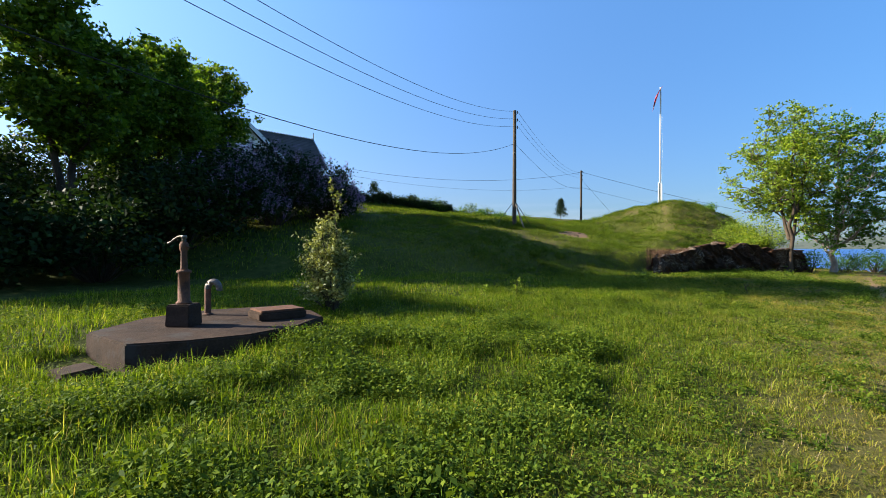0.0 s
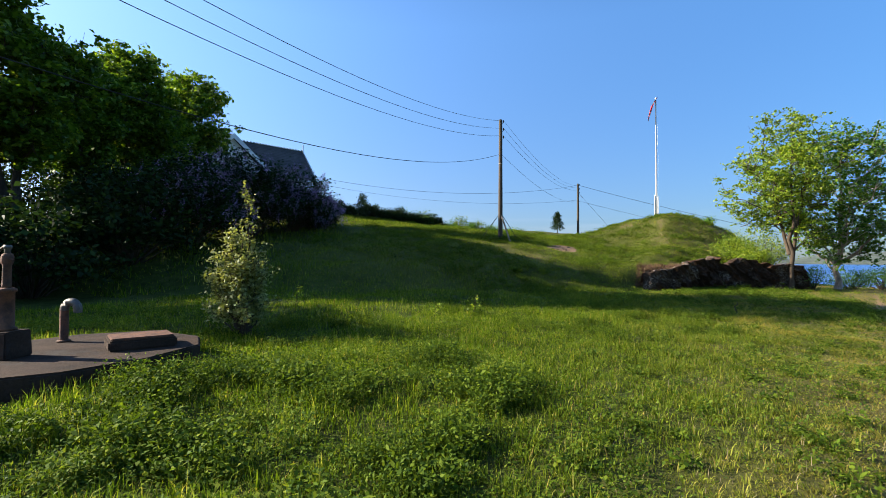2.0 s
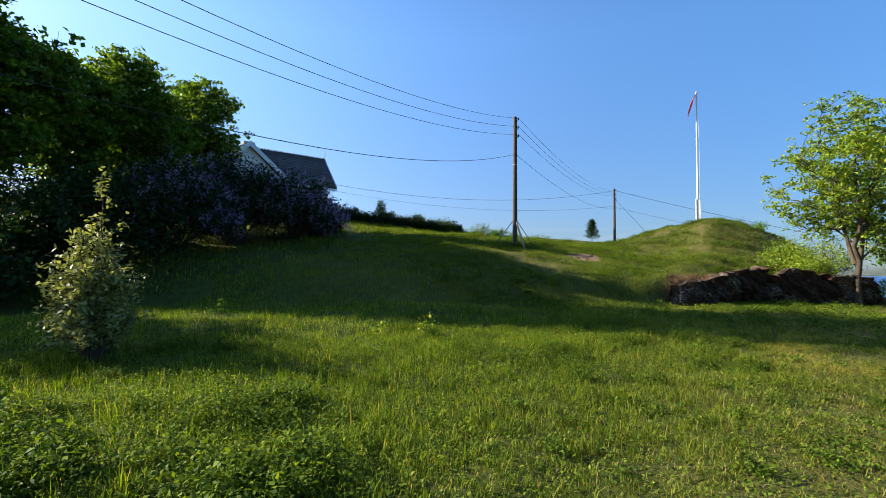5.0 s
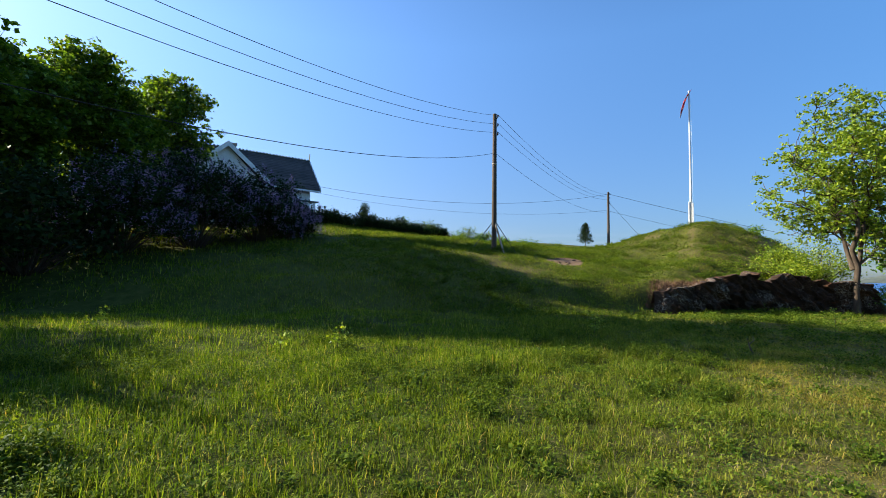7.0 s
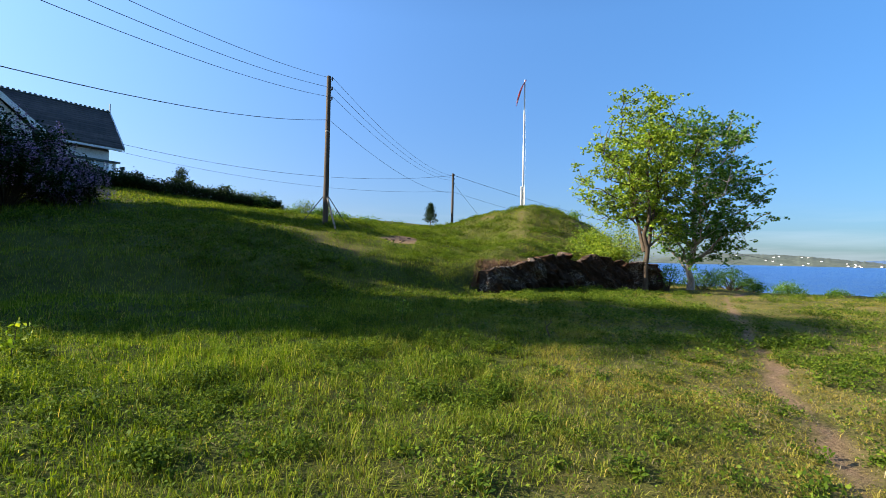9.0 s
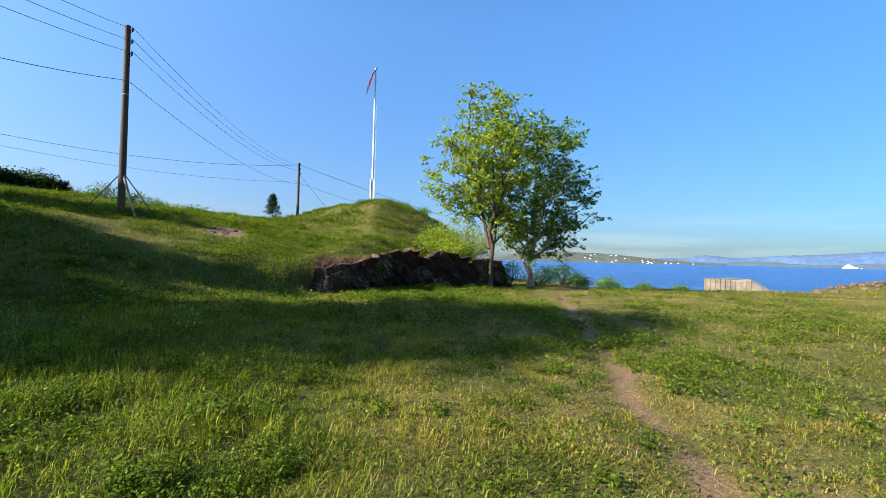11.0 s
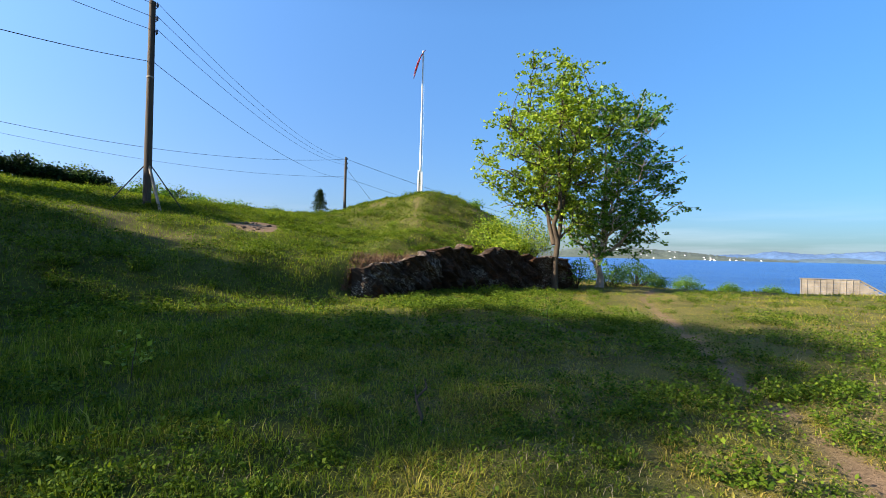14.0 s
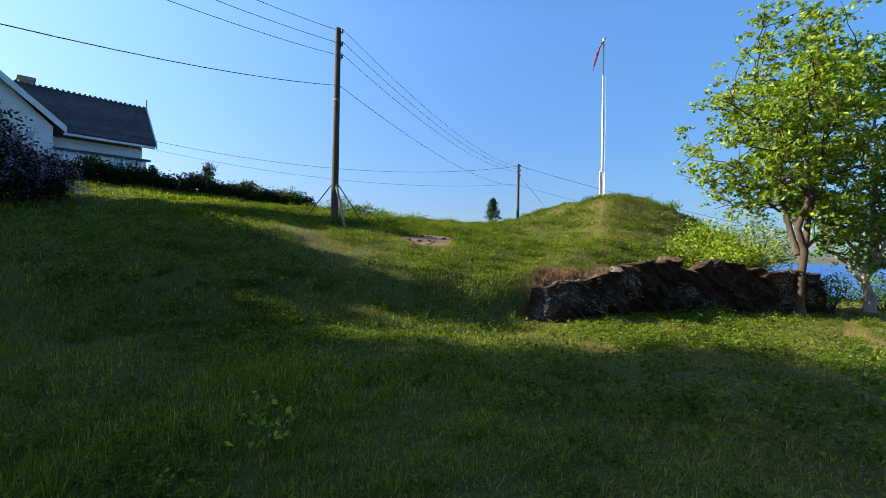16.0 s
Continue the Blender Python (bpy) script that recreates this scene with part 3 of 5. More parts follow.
def well():
    bm = bmesh.new()
    prism(bm, [(-5.45, 3.18), (-5.03, 3.62), (-4.69, 4.22), (-4.62, 5.0), (-4.88, 5.85), (-5.5, 6.3), (-6.6, 6.35), (-7.15, 5.6), (-7.2, 4.5), (-6.62, 3.4)], -0.1, SLAB_TOP)
    bmesh.ops.bevel(bm, geom=[e for e in bm.edges if e.verts[0].co.z > 0.3 and e.verts[1].co.z > 0.3], offset=0.02, segments=2, affect="EDGES")
    slab = mesh_object("well_slab", bm, CONCRETE)
    tagged(slab, "stained many-sided concrete well slab set in the grass", "concrete slab")
    bm = bmesh.new()
    m = pose(-5.78, 2.86, 0, 4, -3, -12)
    box(bm, -0.28, 0.26, -0.19, 0.19, -0.2, 0.19, m, 0.03)
    tagged(mesh_object("step_block", bm, CONCRETE), "low worn concrete step beside the well slab", "step")

    pump = empty("hand_pump", -6.02, 4.3, SLAB_TOP, "old rusty cast-iron hand pump on a concrete plinth", "water pump")
    turn = pose(0, 0, 0, 0, 0, 24)
    bm = bmesh.new()
    box(bm, -0.17, 0.17, -0.17, 0.17, 0, 0.30, turn, 0.015)
    g = [v for v in bm.verts if v.co.z > 0.25]
    bmesh.ops.scale(bm, vec=(0.92, 0.92, 1), verts=g)
    part("plinth", bm, CONCRETE, pump, "dark concrete plinth")
    bm = bmesh.new()
    lathe(bm, [(0.10, 0.30), (0.10, 0.33), (0.078, 0.34), (0.074, 0.72), (0.092, 0.73), (0.092, 0.76), (0.06, 0.775)], 0, 0)
    part("lower_barrel", bm, RUST, pump)
    bm = bmesh.new()
    lathe(bm, [(0.05, 0.77), (0.044, 0.80), (0.040, 1.02), (0.055, 1.05), (0.058, 1.12), (0.045, 1.15), (0.03, 1.16)], 0, 0)
    part("upper_barrel", bm, RUST, pump)
    bm = bmesh.new()
    box(bm, -0.018, 0.018, -0.03, 0.03, 1.14, 1.25, turn, 0.006)
    lathe(bm, [(0.035, 1.20), (0.04, 1.225), (0.035, 1.25)], 0.0, 0.0, 12)
    part("yoke", bm, IRON, pump, "worn pale iron yoke")
    s = np.linspace(0, 1, 14)
    way = np.array([-0.95, 0.1])
    pts = np.stack([way[0] * 0.44 * s + 0.02, way[1] * 0.44 * s, 1.225 + 0.05 * np.sin(s * 2.4) - 0.17 * s ** 1.6 + 0.05 * s ** 6], 1)
    tubes("handle", [(pts, np.interp(s, (0, 0.85, 1), (0.016, 0.012, 0.018)), 8)], IRON, pump, "curved worn iron handle")
    pts = np.stack([0.30 * s, 0.03 * s, 1.10 - 0.06 * s], 1)
    tubes("rod", [(pts[:6], 0.012, 8)], RUST, pump)

    pipe = empty("vent_pipe", -6.62, 5.14, SLAB_TOP, "rusty bent vent pipe with a pale worn hook", "pipe")
    tubes("stand", [(np.array([(0, 0, 0), (0, 0, 0.2), (0, 0, 0.42)]), 0.05, 14)], RUST, pipe)
    bm = bmesh.new()
    lathe(bm, [(0.08, 0), (0.08, 0.02), (0.055, 0.03)], 0, 0, 16)
    part("flange", bm, RUST, pipe)
    a = np.linspace(math.pi, -0.25, 16)
    tubes("hook", [(np.stack([0.092 * (np.cos(a) + 1) * 0.9, 0.092 * (np.cos(a) + 1) * 0.42, 0.42 + 0.11 * np.sin(a)], 1), 0.051, 14)], IRON, pipe, "pale worn iron bend")

    hatch = empty("well_hatch", -5.42, 5.42, SLAB_TOP, "square concrete well hatch with a rusty lid", "hatch")
    m = pose(0, 0, 0, 0, 0, 66)
    bm = bmesh.new()
    box(bm, -0.36, 0.36, -0.27, 0.27, 0, 0.12, m, 0.02)
    part("curb", bm, CONCRETE, hatch)
    bm = bmesh.new()
    box(bm, -0.33, 0.33, -0.25, 0.25, 0.12, 0.15, m, 0.01)
    part("lid", bm, RUST, hatch, "rust-brown iron lid")


well()

# ---- poles, wires, flag ----
POLE = (-8.62, 28.6)
POLE_FAR = (-9.4, 59.4)
POLE_BACK = (-7.58, -15.4)


def pole(x, y, top, radius, label, strut=False):
    z = ground_at(x, y)
    ob = empty("utility_pole", x, y, z, label, "utility pole")
    h = top - z
    tubes("shaft", [(np.array([(0, 0, -0.3), (0, 0, h * 0.3), (0, 0, h * 0.65), (0, 0, h)]), [radius, radius * 0.93, radius * 0.84, radius * 0.76], 16)], POLE_WOOD, ob)
    bm = bmesh.new()
    lathe(bm, [(radius * 0.76, h - 0.01), (radius * 0.80, h), (radius * 0.3, h + 0.04)], 0, 0, 14)
    part("cap", bm, POLE_WOOD, ob)
    for i in range(3):
        bm = bmesh.new()
        lathe(bm, [(0.025, -0.08), (0.05, -0.05), (0.035, -0.02), (0.05, 0.01), (0.03, 0.06)], 0.16, 0, 10)
        ins = part("insulator", bm, CERAMIC, ob, "dark ceramic insulator on an iron hook")
        ins.location = (0.02, 0, h - 0.12 - 0.47 * i)
        tubes("hook", [(np.array([(0.0, 0, -0.1), (0.10, 0, -0.12), (0.16, 0, -0.10), (0.16, 0, -0.04)]), 0.012, 6)], IRON, ins)
    if strut:
        for dx, dy, s in ((0.75, -0.35, 0.05), (-1.1, -0.5, 0.02), (1.0, 0.7, 0.02)):
            tubes("stay", [(np.array([(dx, dy, ground_at(x + dx, y + dy) - z - 0.1), (dx * 0.1, dy * 0.1, 1.35)]), s, 8)], GREY_WOOD if s > 0.03 else WIRE, ob)
        bm = bmesh.new()
        lathe(bm, [(radius * 0.87, h * 0.62), (radius * 0.88, h * 0.63)], 0, 0, 14)
        part("tag_band", bm, GREY_WOOD, ob, "pale marker band")
    return ob


pole(*POLE, 10.12, 0.135, "tall weathered wooden utility pole on the grassy slope", True)
pole(*POLE_FAR, 10.95, 0.15, "wooden utility pole standing beyond the crest")
pole(*POLE_BACK, 9.2, 0.15, "wooden utility pole at the meadow's edge")


def wire(a, b, sag, radius=0.010):
    s = np.linspace(0, 1, 40)
    a, b = np.array(a, float), np.array(b, float)
    pts = a + (b - a) * s[:, None]
    pts[:, 2] -= 4 * sag * s * (1 - s)
    ob = tubes("overhead_wire", [(pts, radius, 5)], WIRE)
    return tagged(ob, "thin dark overhead wire sagging between poles", "wire", "overhead wires")


for i in range(3):
    z = 10.1 - 0.467 * i
    wire((POLE[0] - 0.1, POLE[1], z), (POLE_BACK[0], POLE_BACK[1], 9.06 - 0.35 * i), 2.64, 0.009)
    wire((POLE[0] + 0.16, POLE[1], z), (POLE_FAR[0] + 0.1, POLE_FAR[1], 10.7 - 0.25 * i), 1.0, 0.009)
wire((POLE[0] - 0.1, POLE[1], 8.02), (POLE_BACK[0], POLE_BACK[1], 7.31), 3.21, 0.011)
wire((POLE[0] + 0.1, POLE[1], 7.98), (POLE_FAR[0], POLE_FAR[1], 8.8), 0.9, 0.010)
wire((POLE_FAR[0], POLE_FAR[1], 10.76), (-31.6, 35.2, 9.9), 1.45, 0.014)
wire((POLE_FAR[0], POLE_FAR[1], 9.0), (-31.6, 35.6, 9.3), 1.2, 0.010)
wire((POLE_FAR[0], POLE_FAR[1], 10.8), (28, 74, 2.0), 0.7, 0.018)
wire((POLE_FAR[0], POLE_FAR[1], 8.9), (26, 76, 1.5), 0.7, 0.012)
wire((POLE_FAR[0], POLE_FAR[1], 9.9), (-4.6, 59.0, ground_at(-4.6, 59)), 0.0, 0.015)


def flagpole():
    x, y = -0.42, 44.16
    z = ground_at(x, y)
    ob = empty("flagpole", x, y, z, "tall white flagpole with a boxed foot on the knoll", "flagpole")
    h = 15.1 - z
    bm = bmesh.new()
    lathe(bm, [(0.085, 0.2), (0.08, 2.5), (0.06, h * 0.7), (0.038, h), (0.06, h + 0.03), (0.06, h + 0.10), (0.01, h + 0.15)], 0, 0, 16)
    part("mast", bm, WHITE_STEEL, ob)
    bm = bmesh.new()
    box(bm, -0.17, -0.09, -0.13, 0.13, -0.4, 2.05, None, 0.01)
    box(bm, 0.09, 0.17, -0.13, 0.13, -0.4, 1.95, None, 0.01)
    part("foot_board", bm, WHITE, ob)
    tubes("halyard", [(np.array([(0.11, -0.05, 1.2), (0.16, -0.08, h * 0.5), (0.07, 0, h - 0.1)]), 0.006, 4)], CLOTH_WHITE, ob)
    # a pennant hanging in folds
    flag = empty("pennant", x, y, 15.0, "limp red, white and navy pennant", "flag")
    n = 26
    s = np.linspace(0, 1, n)
    out = -0.05 - 0.62 * s ** 0.8
    down = -0.02 - 1.75 * s ** 1.15
    width = 0.75 * (1 - s) + 0.06
    for name, lo, hi, material in (("red_stripe", 0.62, 1.0, RED), ("white_stripe", 0.55, 0.62, CLOTH_WHITE), ("navy_stripe", 0.45, 0.55, NAVY), ("white_stripe", 0.38, 0.45, CLOTH_WHITE), ("red_stripe", 0.0, 0.38, RED)):
        rows = []
        for w in (lo, (lo + hi) / 2, hi):
            fold = 0.10 * np.sin(w * 9 + s * 7)
            rows.append(np.stack([out * 0.88 + width * (w - 0.5) * 0.55, out * 0.3 + fold, down - width * (0.5 - w) * 0.8], 1))
        v = np.concatenate(rows)
        i, j = np.meshgrid(np.arange(2), np.arange(n - 1), indexing="ij")
        q = np.stack([i * n + j, i * n + j + 1, (i + 1) * n + j + 1, (i + 1) * n + j], -1).reshape(-1, 4)
        st = raw_mesh(name, v, q, [], material, True)
        md = st.modifiers.new("thick", "SOLIDIFY")
        md.thickness = 0.004
        st.parent = flag


flagpole()

# ---- the house on the terrace ----


def house():
    gz = 4.6
    ob = empty("house", -33.0, 38.0, gz, "white wooden villa with a steep dark tiled roof", "house")

    ob.rotation_euler[2] = radians(-21)

    def put(name, bm, material, label="", parent=ob):
        bmesh.ops.translate(bm, vec=(33.3, -37.4, -gz), verts=bm.verts)
        return part(name, bm, material, parent, label)

    def slab(bm, corners, t):
        """A roof plane of four corners with thickness t downwards."""
        top = [bm.verts.new(c) for c in corners]
        low = [bm.verts.new((c[0], c[1], c[2] - t)) for c in corners]
        bm.faces.new(top)
        bm.faces.new(low[::-1])
        for i in range(4):
            j = (i + 1) % 4
            bm.faces.new((low[i], low[j], top[j], top[i]))

    ridge, eave, xe, xw, xr = 12.52, 9.3, -30.35, -36.25, -33.3
    y0, y1 = 20.0, 37.4
    bm = bmesh.new()
    box(bm, -35.5, -31.1, y0 + 0.6, y1 - 0.7, gz - 0.6, 9.0)
    for y in (y0 + 0.6, y1 - 0.7):
        c = [bm.verts.new(p) for p in ((-35.5, y, 9.0), (-31.1, y, 9.0), (xr, y, 12.2))]
        bm.faces.new(c)
    put("wall", bm, WHITE)
    for a, b in ((xe, eave), (xw, eave)):
        bm = bmesh.new()
        slab(bm, [(xr, y0, ridge), (a, y0, b), (a, y1, b), (xr, y1, ridge)], 0.12)
        roof = put("roof", bm, TILE, "dark clay tiles")
        rows, cols = 17, 60
        # tile courses as shallow overlapping strips
        for r in range(rows):
            u0, u1 = r / rows, (r + 1.15) / rows
            bm = bmesh.new()
            xa, xb = xr + (a - xr) * u0, xr + (a - xr) * min(u1, 1.01)
            za, zb = ridge + (b - ridge) * u0, ridge + (b - ridge) * min(u1, 1.01)
            slab(bm, [(xa, y0 + 0.1, za + 0.03), (xb, y0 + 0.1, zb + 0.075), (xb, y1 - 0.1, zb + 0.075), (xa, y1 - 0.1, za + 0.03)], 0.03)
            put("tile_course", bm, TILE, "", roof).location = (0, 0, 0)
    # bargeboards along the north gable
    for a in (xe, xw):
        bm = bmesh.new()
        slab(bm, [(xr, y1, ridge + 0.10), (a, y1, eave + 0.10), (a, y1 + 0.07, eave + 0.10), (xr, y1 + 0.07, ridge + 0.10)], 0.34)
        put("bargeboard", bm, WHITE)
    bm = bmesh.new()
    box(bm, xr - 0.06, xr + 0.06, y0, y1, ridge + 0.02, ridge + 0.10)
    crest = put("ridge_crest", bm, TRIM, "dark toothed ridge crest")
    for i in range(60):
        bm = bmesh.new()
        y = y1 - 0.15 - i * 0.3
        box(bm, xr - 0.03, xr + 0.03, y - 0.08, y + 0.08, ridge + 0.10, ridge + 0.20)
        put("tooth", bm, TRIM, "", crest)
    bm = bmesh.new()
    box(bm, xr - 0.035, xr + 0.035, y1 - 0.02, y1 + 0.05, ridge, ridge + 0.75)
    put("finial", bm, TRIM)
    bm = bmesh.new()
    box(bm, -36.15, -35.35, 30.3, 31.1, 9.4, 13.4)
    box(bm, -36.25, -35.25, 30.2, 31.2, 13.4, 13.65, None, 0.03)
    put("chimney", bm, BRICK, "grey rendered chimney")
    bm = bmesh.new()
    box(bm, -30.5, -30.3, 32.2, y1 - 0.1, 9.06, 9.2)
    put("gutter", bm, WHITE)
    # front cross gable
    xg, yc, pk, yt, zt = -28.2, 28.9, 11.8, 32.1, 9.1
    bm = bmesh.new()
    box(bm, -31.5, xg - 0.35, 2 * yc - 31.5, 31.5, gz - 0.6, 9.1)
    for x in (xg - 0.35,):
        c = [bm.verts.new(p) for p in ((x, 2 * yc - 31.5, 9.1), (x, 31.5, 9.1), (x, yc, 11.6))]
        bm.faces.new(c)
    put("gable_wall", bm, WHITE)
    for y in (yt, 2 * yc - yt):
        bm = bmesh.new()
        slab(bm, [(xg, yc, pk), (xg, y, zt), (-33.2, y, zt), (-33.2, yc, pk)], 0.14)
        put("gable_roof", bm, TILE)
        bm = bmesh.new()
        slab(bm, [(xg + 0.06, yc, pk + 0.08), (xg + 0.06, y, zt + 0.08), (xg, y, zt + 0.08), (xg, yc, pk + 0.08)], 0.42)
        put("bargeboard", bm, WHITE)
    # windows in the gable
    for y in (yc - 1.3, yc + 1.3):
        bm = bmesh.new()
        box(bm, xg - 0.36, xg - 0.28, y - 0.55, y + 0.55, 6.9, 8.7)
        w = put("window", bm, WHITE)
        bm = bmesh.new()
        box(bm, xg - 0.30, xg - 0.27, y - 0.45, y - 0.03, 7.0, 8.6)
        box(bm, xg - 0.30, xg - 0.27, y + 0.03, y + 0.45, 7.0, 8.6)
        put("pane", bm, GLASS, "", w)
    # glazed veranda
    bm = bmesh.new()
    slab(bm, [(-31.1, 31.6, 8.25), (-29.4, 31.6, 8.07), (-29.4, 36.85, 8.07), (-31.1, 36.85, 8.25)], 0.14)
    put("veranda_roof", bm, TRIM, "dark flat veranda roof")
    bm = bmesh.new()
    box(bm, -31.1, -29.55, 31.5, 36.7, gz - 0.6, 5.5)
    put("veranda_base", bm, WHITE)
    for i in range(9):
        y = 31.52 + i * 0.62
        bm = bmesh.new()
        box(bm, -29.68, -29.55, y, y + 0.12, 5.5, 7.95)
        put("veranda_post", bm, WHITE)
        if i < 8:
            bm = bmesh.new()
            box(bm, -29.64, -29.61, y + 0.12, y + 0.62, 5.5, 7.92)
            put("veranda_pane", bm, GLASS if i > 4 else WHITE)
    bm = bmesh.new()
    lathe(bm, [(0.12, 5.0), (0.10, 5.6), (0.13, 5.7), (0.10, 7.5), (0.16, 7.7)], -29.35, 36.95, 12)
    put("corner_post", bm, TRIM)


house()


def terrace():
    bm = bmesh.new()
    box(bm, -28.9, -26.4, 29.6, 35.0, 5.1, 6.02)
    tagged(mesh_object("terrace", bm, GREY_WOOD), "low wooden terrace in front of the veranda", "terrace")

    def chair(x, y, turn):
        ob = empty("garden_chair", x, y, 6.02, "dark garden chair on the terrace", "chair", "terrace furniture")
        ob.rotation_euler[2] = radians(turn)
        bm = bmesh.new()
        box(bm, -0.22, 0.22, -0.22, 0.22, 0.42, 0.46, None, 0.01)
        part("seat", bm, TRIM, ob)
        bm = bmesh.new()
        for i in range(4):
            box(bm, -0.20 + i * 0.115, -0.15 + i * 0.115, 0.19, 0.22, 0.46, 0.92)
        box(bm, -0.22, 0.22, 0.19, 0.23, 0.88, 0.95)
        part("backrest", bm, TRIM, ob)
        for a in (-0.2, 0.2):
            for b in (-0.2, 0.2):
                bm = bmesh.new()
                box(bm, a - 0.02, a + 0.02, b - 0.02, b + 0.02, 0, 0.42)
                part("leg", bm, TRIM, ob)

    chair(-27.0, 30.4, 70)
    chair(-27.2, 32.4, -80)
    ob = empty("garden_table", -27.1, 31.4, 6.02, "dark round garden table on the terrace", "table", "terrace furniture")
    bm = bmesh.new()
    lathe(bm, [(0.5, 0.70), (0.5, 0.74)], 0, 0, 20)
    part("tabletop", bm, TRIM, ob)
    bm = bmesh.new()
    lathe(bm, [(0.25, 0), (0.04, 0.05), (0.04, 0.70)], 0, 0, 12)
    part("pedestal", bm, TRIM, ob)


terrace()

# ---- rock outcrop and rubble ----


def outcrop():
    """A broken face of slanting layers below the knoll."""
    line = np.array([(-0.6, 25.5), (-0.3, 25.7), (0.9, 26.9), (2.5, 29.1), (3.2, 30.3), (4.6, 31.4), (6.0, 32.3), (6.6, 33.4)])
    seg = np.concatenate([[0], np.cumsum(np.hypot(*np.diff(line, axis=0).T))])
    nu, nv = 330, 84
    u = np.linspace(0, seg[-1], nu)
    bx, by = np.interp(u, seg, line[:, 0]), np.interp(u, seg, line[:, 1])
    tx, ty = np.gradient(bx), np.gradient(by)
    ln = np.hypot(tx, ty)
    ox, oy = ty / ln, -tx / ln
    frac = u / seg[-1]
    top = np.interp(frac, (0, 0.06, 0.14, 0.3, 0.45, 0.52, 0.6, 0.8, 0.95, 1), (1.15, 1.45, 1.62, 1.75, 1.95, 1.65, 1.95, 1.8, 1.4, 0.6)) - 0.24 + 0.35 * (value_noise(u, u * 0, 1.2, 71) - 0.5) + 0.22 * (value_noise(u, u * 0, 0.33, 73) - 0.5)
    v = np.linspace(0, 1, nv)
    U, V = np.meshgrid(u, v, indexing="ij")
    foot = land(bx + ox * 0.6, by + oy * 0.6) - 0.25
    Z = foot[:, None] + (top - foot)[:, None] * np.minimum(V / 0.72, 1) - 2.2 * np.maximum(V - 0.78, 0)
    # thin beds dip down to the east; blocks break away along them, and the top hangs over
    slant, along = Z + 0.7 * U, 0.8 * U - 0.6 * Z
    step = lambda f, n: np.floor(f * n) / n
    beds = step(value_noise(slant, along * 0.12, 0.09, 51), 4) * 0.16 + step(value_noise(slant, along * 0.3, 0.28, 52), 4) * 0.34
    chunk = step(value_noise(slant, along * 0.55, 0.75, 53), 3) * 0.45 + value_noise(slant, along * 0.5, 0.16, 54) * 0.10
    crack = 0.8 * np.exp(-((U - seg[-1] * 0.50 - 0.45 * (1 - Z)) / 0.20) ** 2) + 0.35 * np.exp(-((U - seg[-1] * 0.33 - 0.5 * (1 - Z)) / 0.10) ** 2)
    rise = np.clip(V / 0.72, 0, 1)
    out = -0.35 + beds + chunk - crack + (0.25 + 0.45 * smooth(0.45, 0.7, frac))[:, None] * rise + 0.05 * (value_noise(U, Z, 0.06, 57) - 0.5)
    out = np.where(V > 0.72, out * (1 - (V - 0.72) / 0.28) - 0.7 * (V - 0.72) / 0.28, out)
    out = out * (0.25 + 0.75 * smooth(0, 0.10, frac))[:, None]
    X, Y = bx[:, None] + ox[:, None] * out, by[:, None] + oy[:, None] * out
    Z = Z + 0.04 * (value_noise(U, V * 9, 0.2, 61) - 0.5)
    k = np.arange((nu - 1))[:, None] * nv + np.arange(nv - 1)[None]
    q = np.stack([k, k + nv, k + nv + 1, k + 1], -1).reshape(-1, 4)
    ob = raw_mesh("rock_outcrop", np.stack([X, Y, Z], -1).reshape(-1, 3), q, [], ROCK)
    tagged(ob, "dark layered rock outcrop with pale streaks below the knoll", "rock")
    g = np.random.default_rng(19)
    for i in range(44):
        a, b, c = int(g.integers(14, nu - 16)), int(g.integers(6, int(nv * 0.5))), g.uniform(0.25, 0.6)
        bm = bmesh.new()
        box(bm, -0.34 * c, 0.34 * c, -0.10 * c - 0.03, 0.10 * c + 0.03, -0.03 * c, 0.03 * c)
        for v in bm.verts:
            v.co += Vector(g.normal(0, 0.03, 3))
        piece = part("slab", bm, ROCK, ob)
        piece.matrix_world = pose(X[a, b], Y[a, b], Z[a, b], g.normal(0, 8), 34 + g.normal(0, 6), math.degrees(math.atan2(ty[a], tx[a])) + g.normal(0, 10))


outcrop()


def stone_mesh(seed):
    bm = bmesh.new()
    bmesh.ops.create_icosphere(bm, subdivisions=2, radius=0.5)
    for v in bm.verts:
        p = v.co * 1.7 + Vector((seed * 7.1, 0, 0))
        v.co *= 0.75 + 0.5 * noise.noise(p)
        v.co.z *= 0.6
    me = bpy.data.meshes.new("stone")
    bm.to_mesh(me)
    bm.free()
    me.materials.append(STONE)
    return me


STONES = [stone_mesh(i) for i in range(6)]


def stones(count, cx, cy, rx, ry, size, seed, label, group):
    g = np.random.default_rng(seed)
    for i in range(count):
        a, r = g.uniform(0, 2 * np.pi), math.sqrt(g.uniform(0, 1))
        x, y = cx + rx * r * math.cos(a), cy + ry * r * math.sin(a)
        s = size * g.uniform(0.4, 1.3)
        ob = new("stone", STONES[i % 6])
        ob.matrix_world = pose(x, y, ground_at(x, y) + s * 0.08, g.uniform(-20, 20), g.uniform(-20, 20), g.uniform(0, 360)) @ Matrix.Scale(s, 4)
        tagged(ob, label, "stone", group)


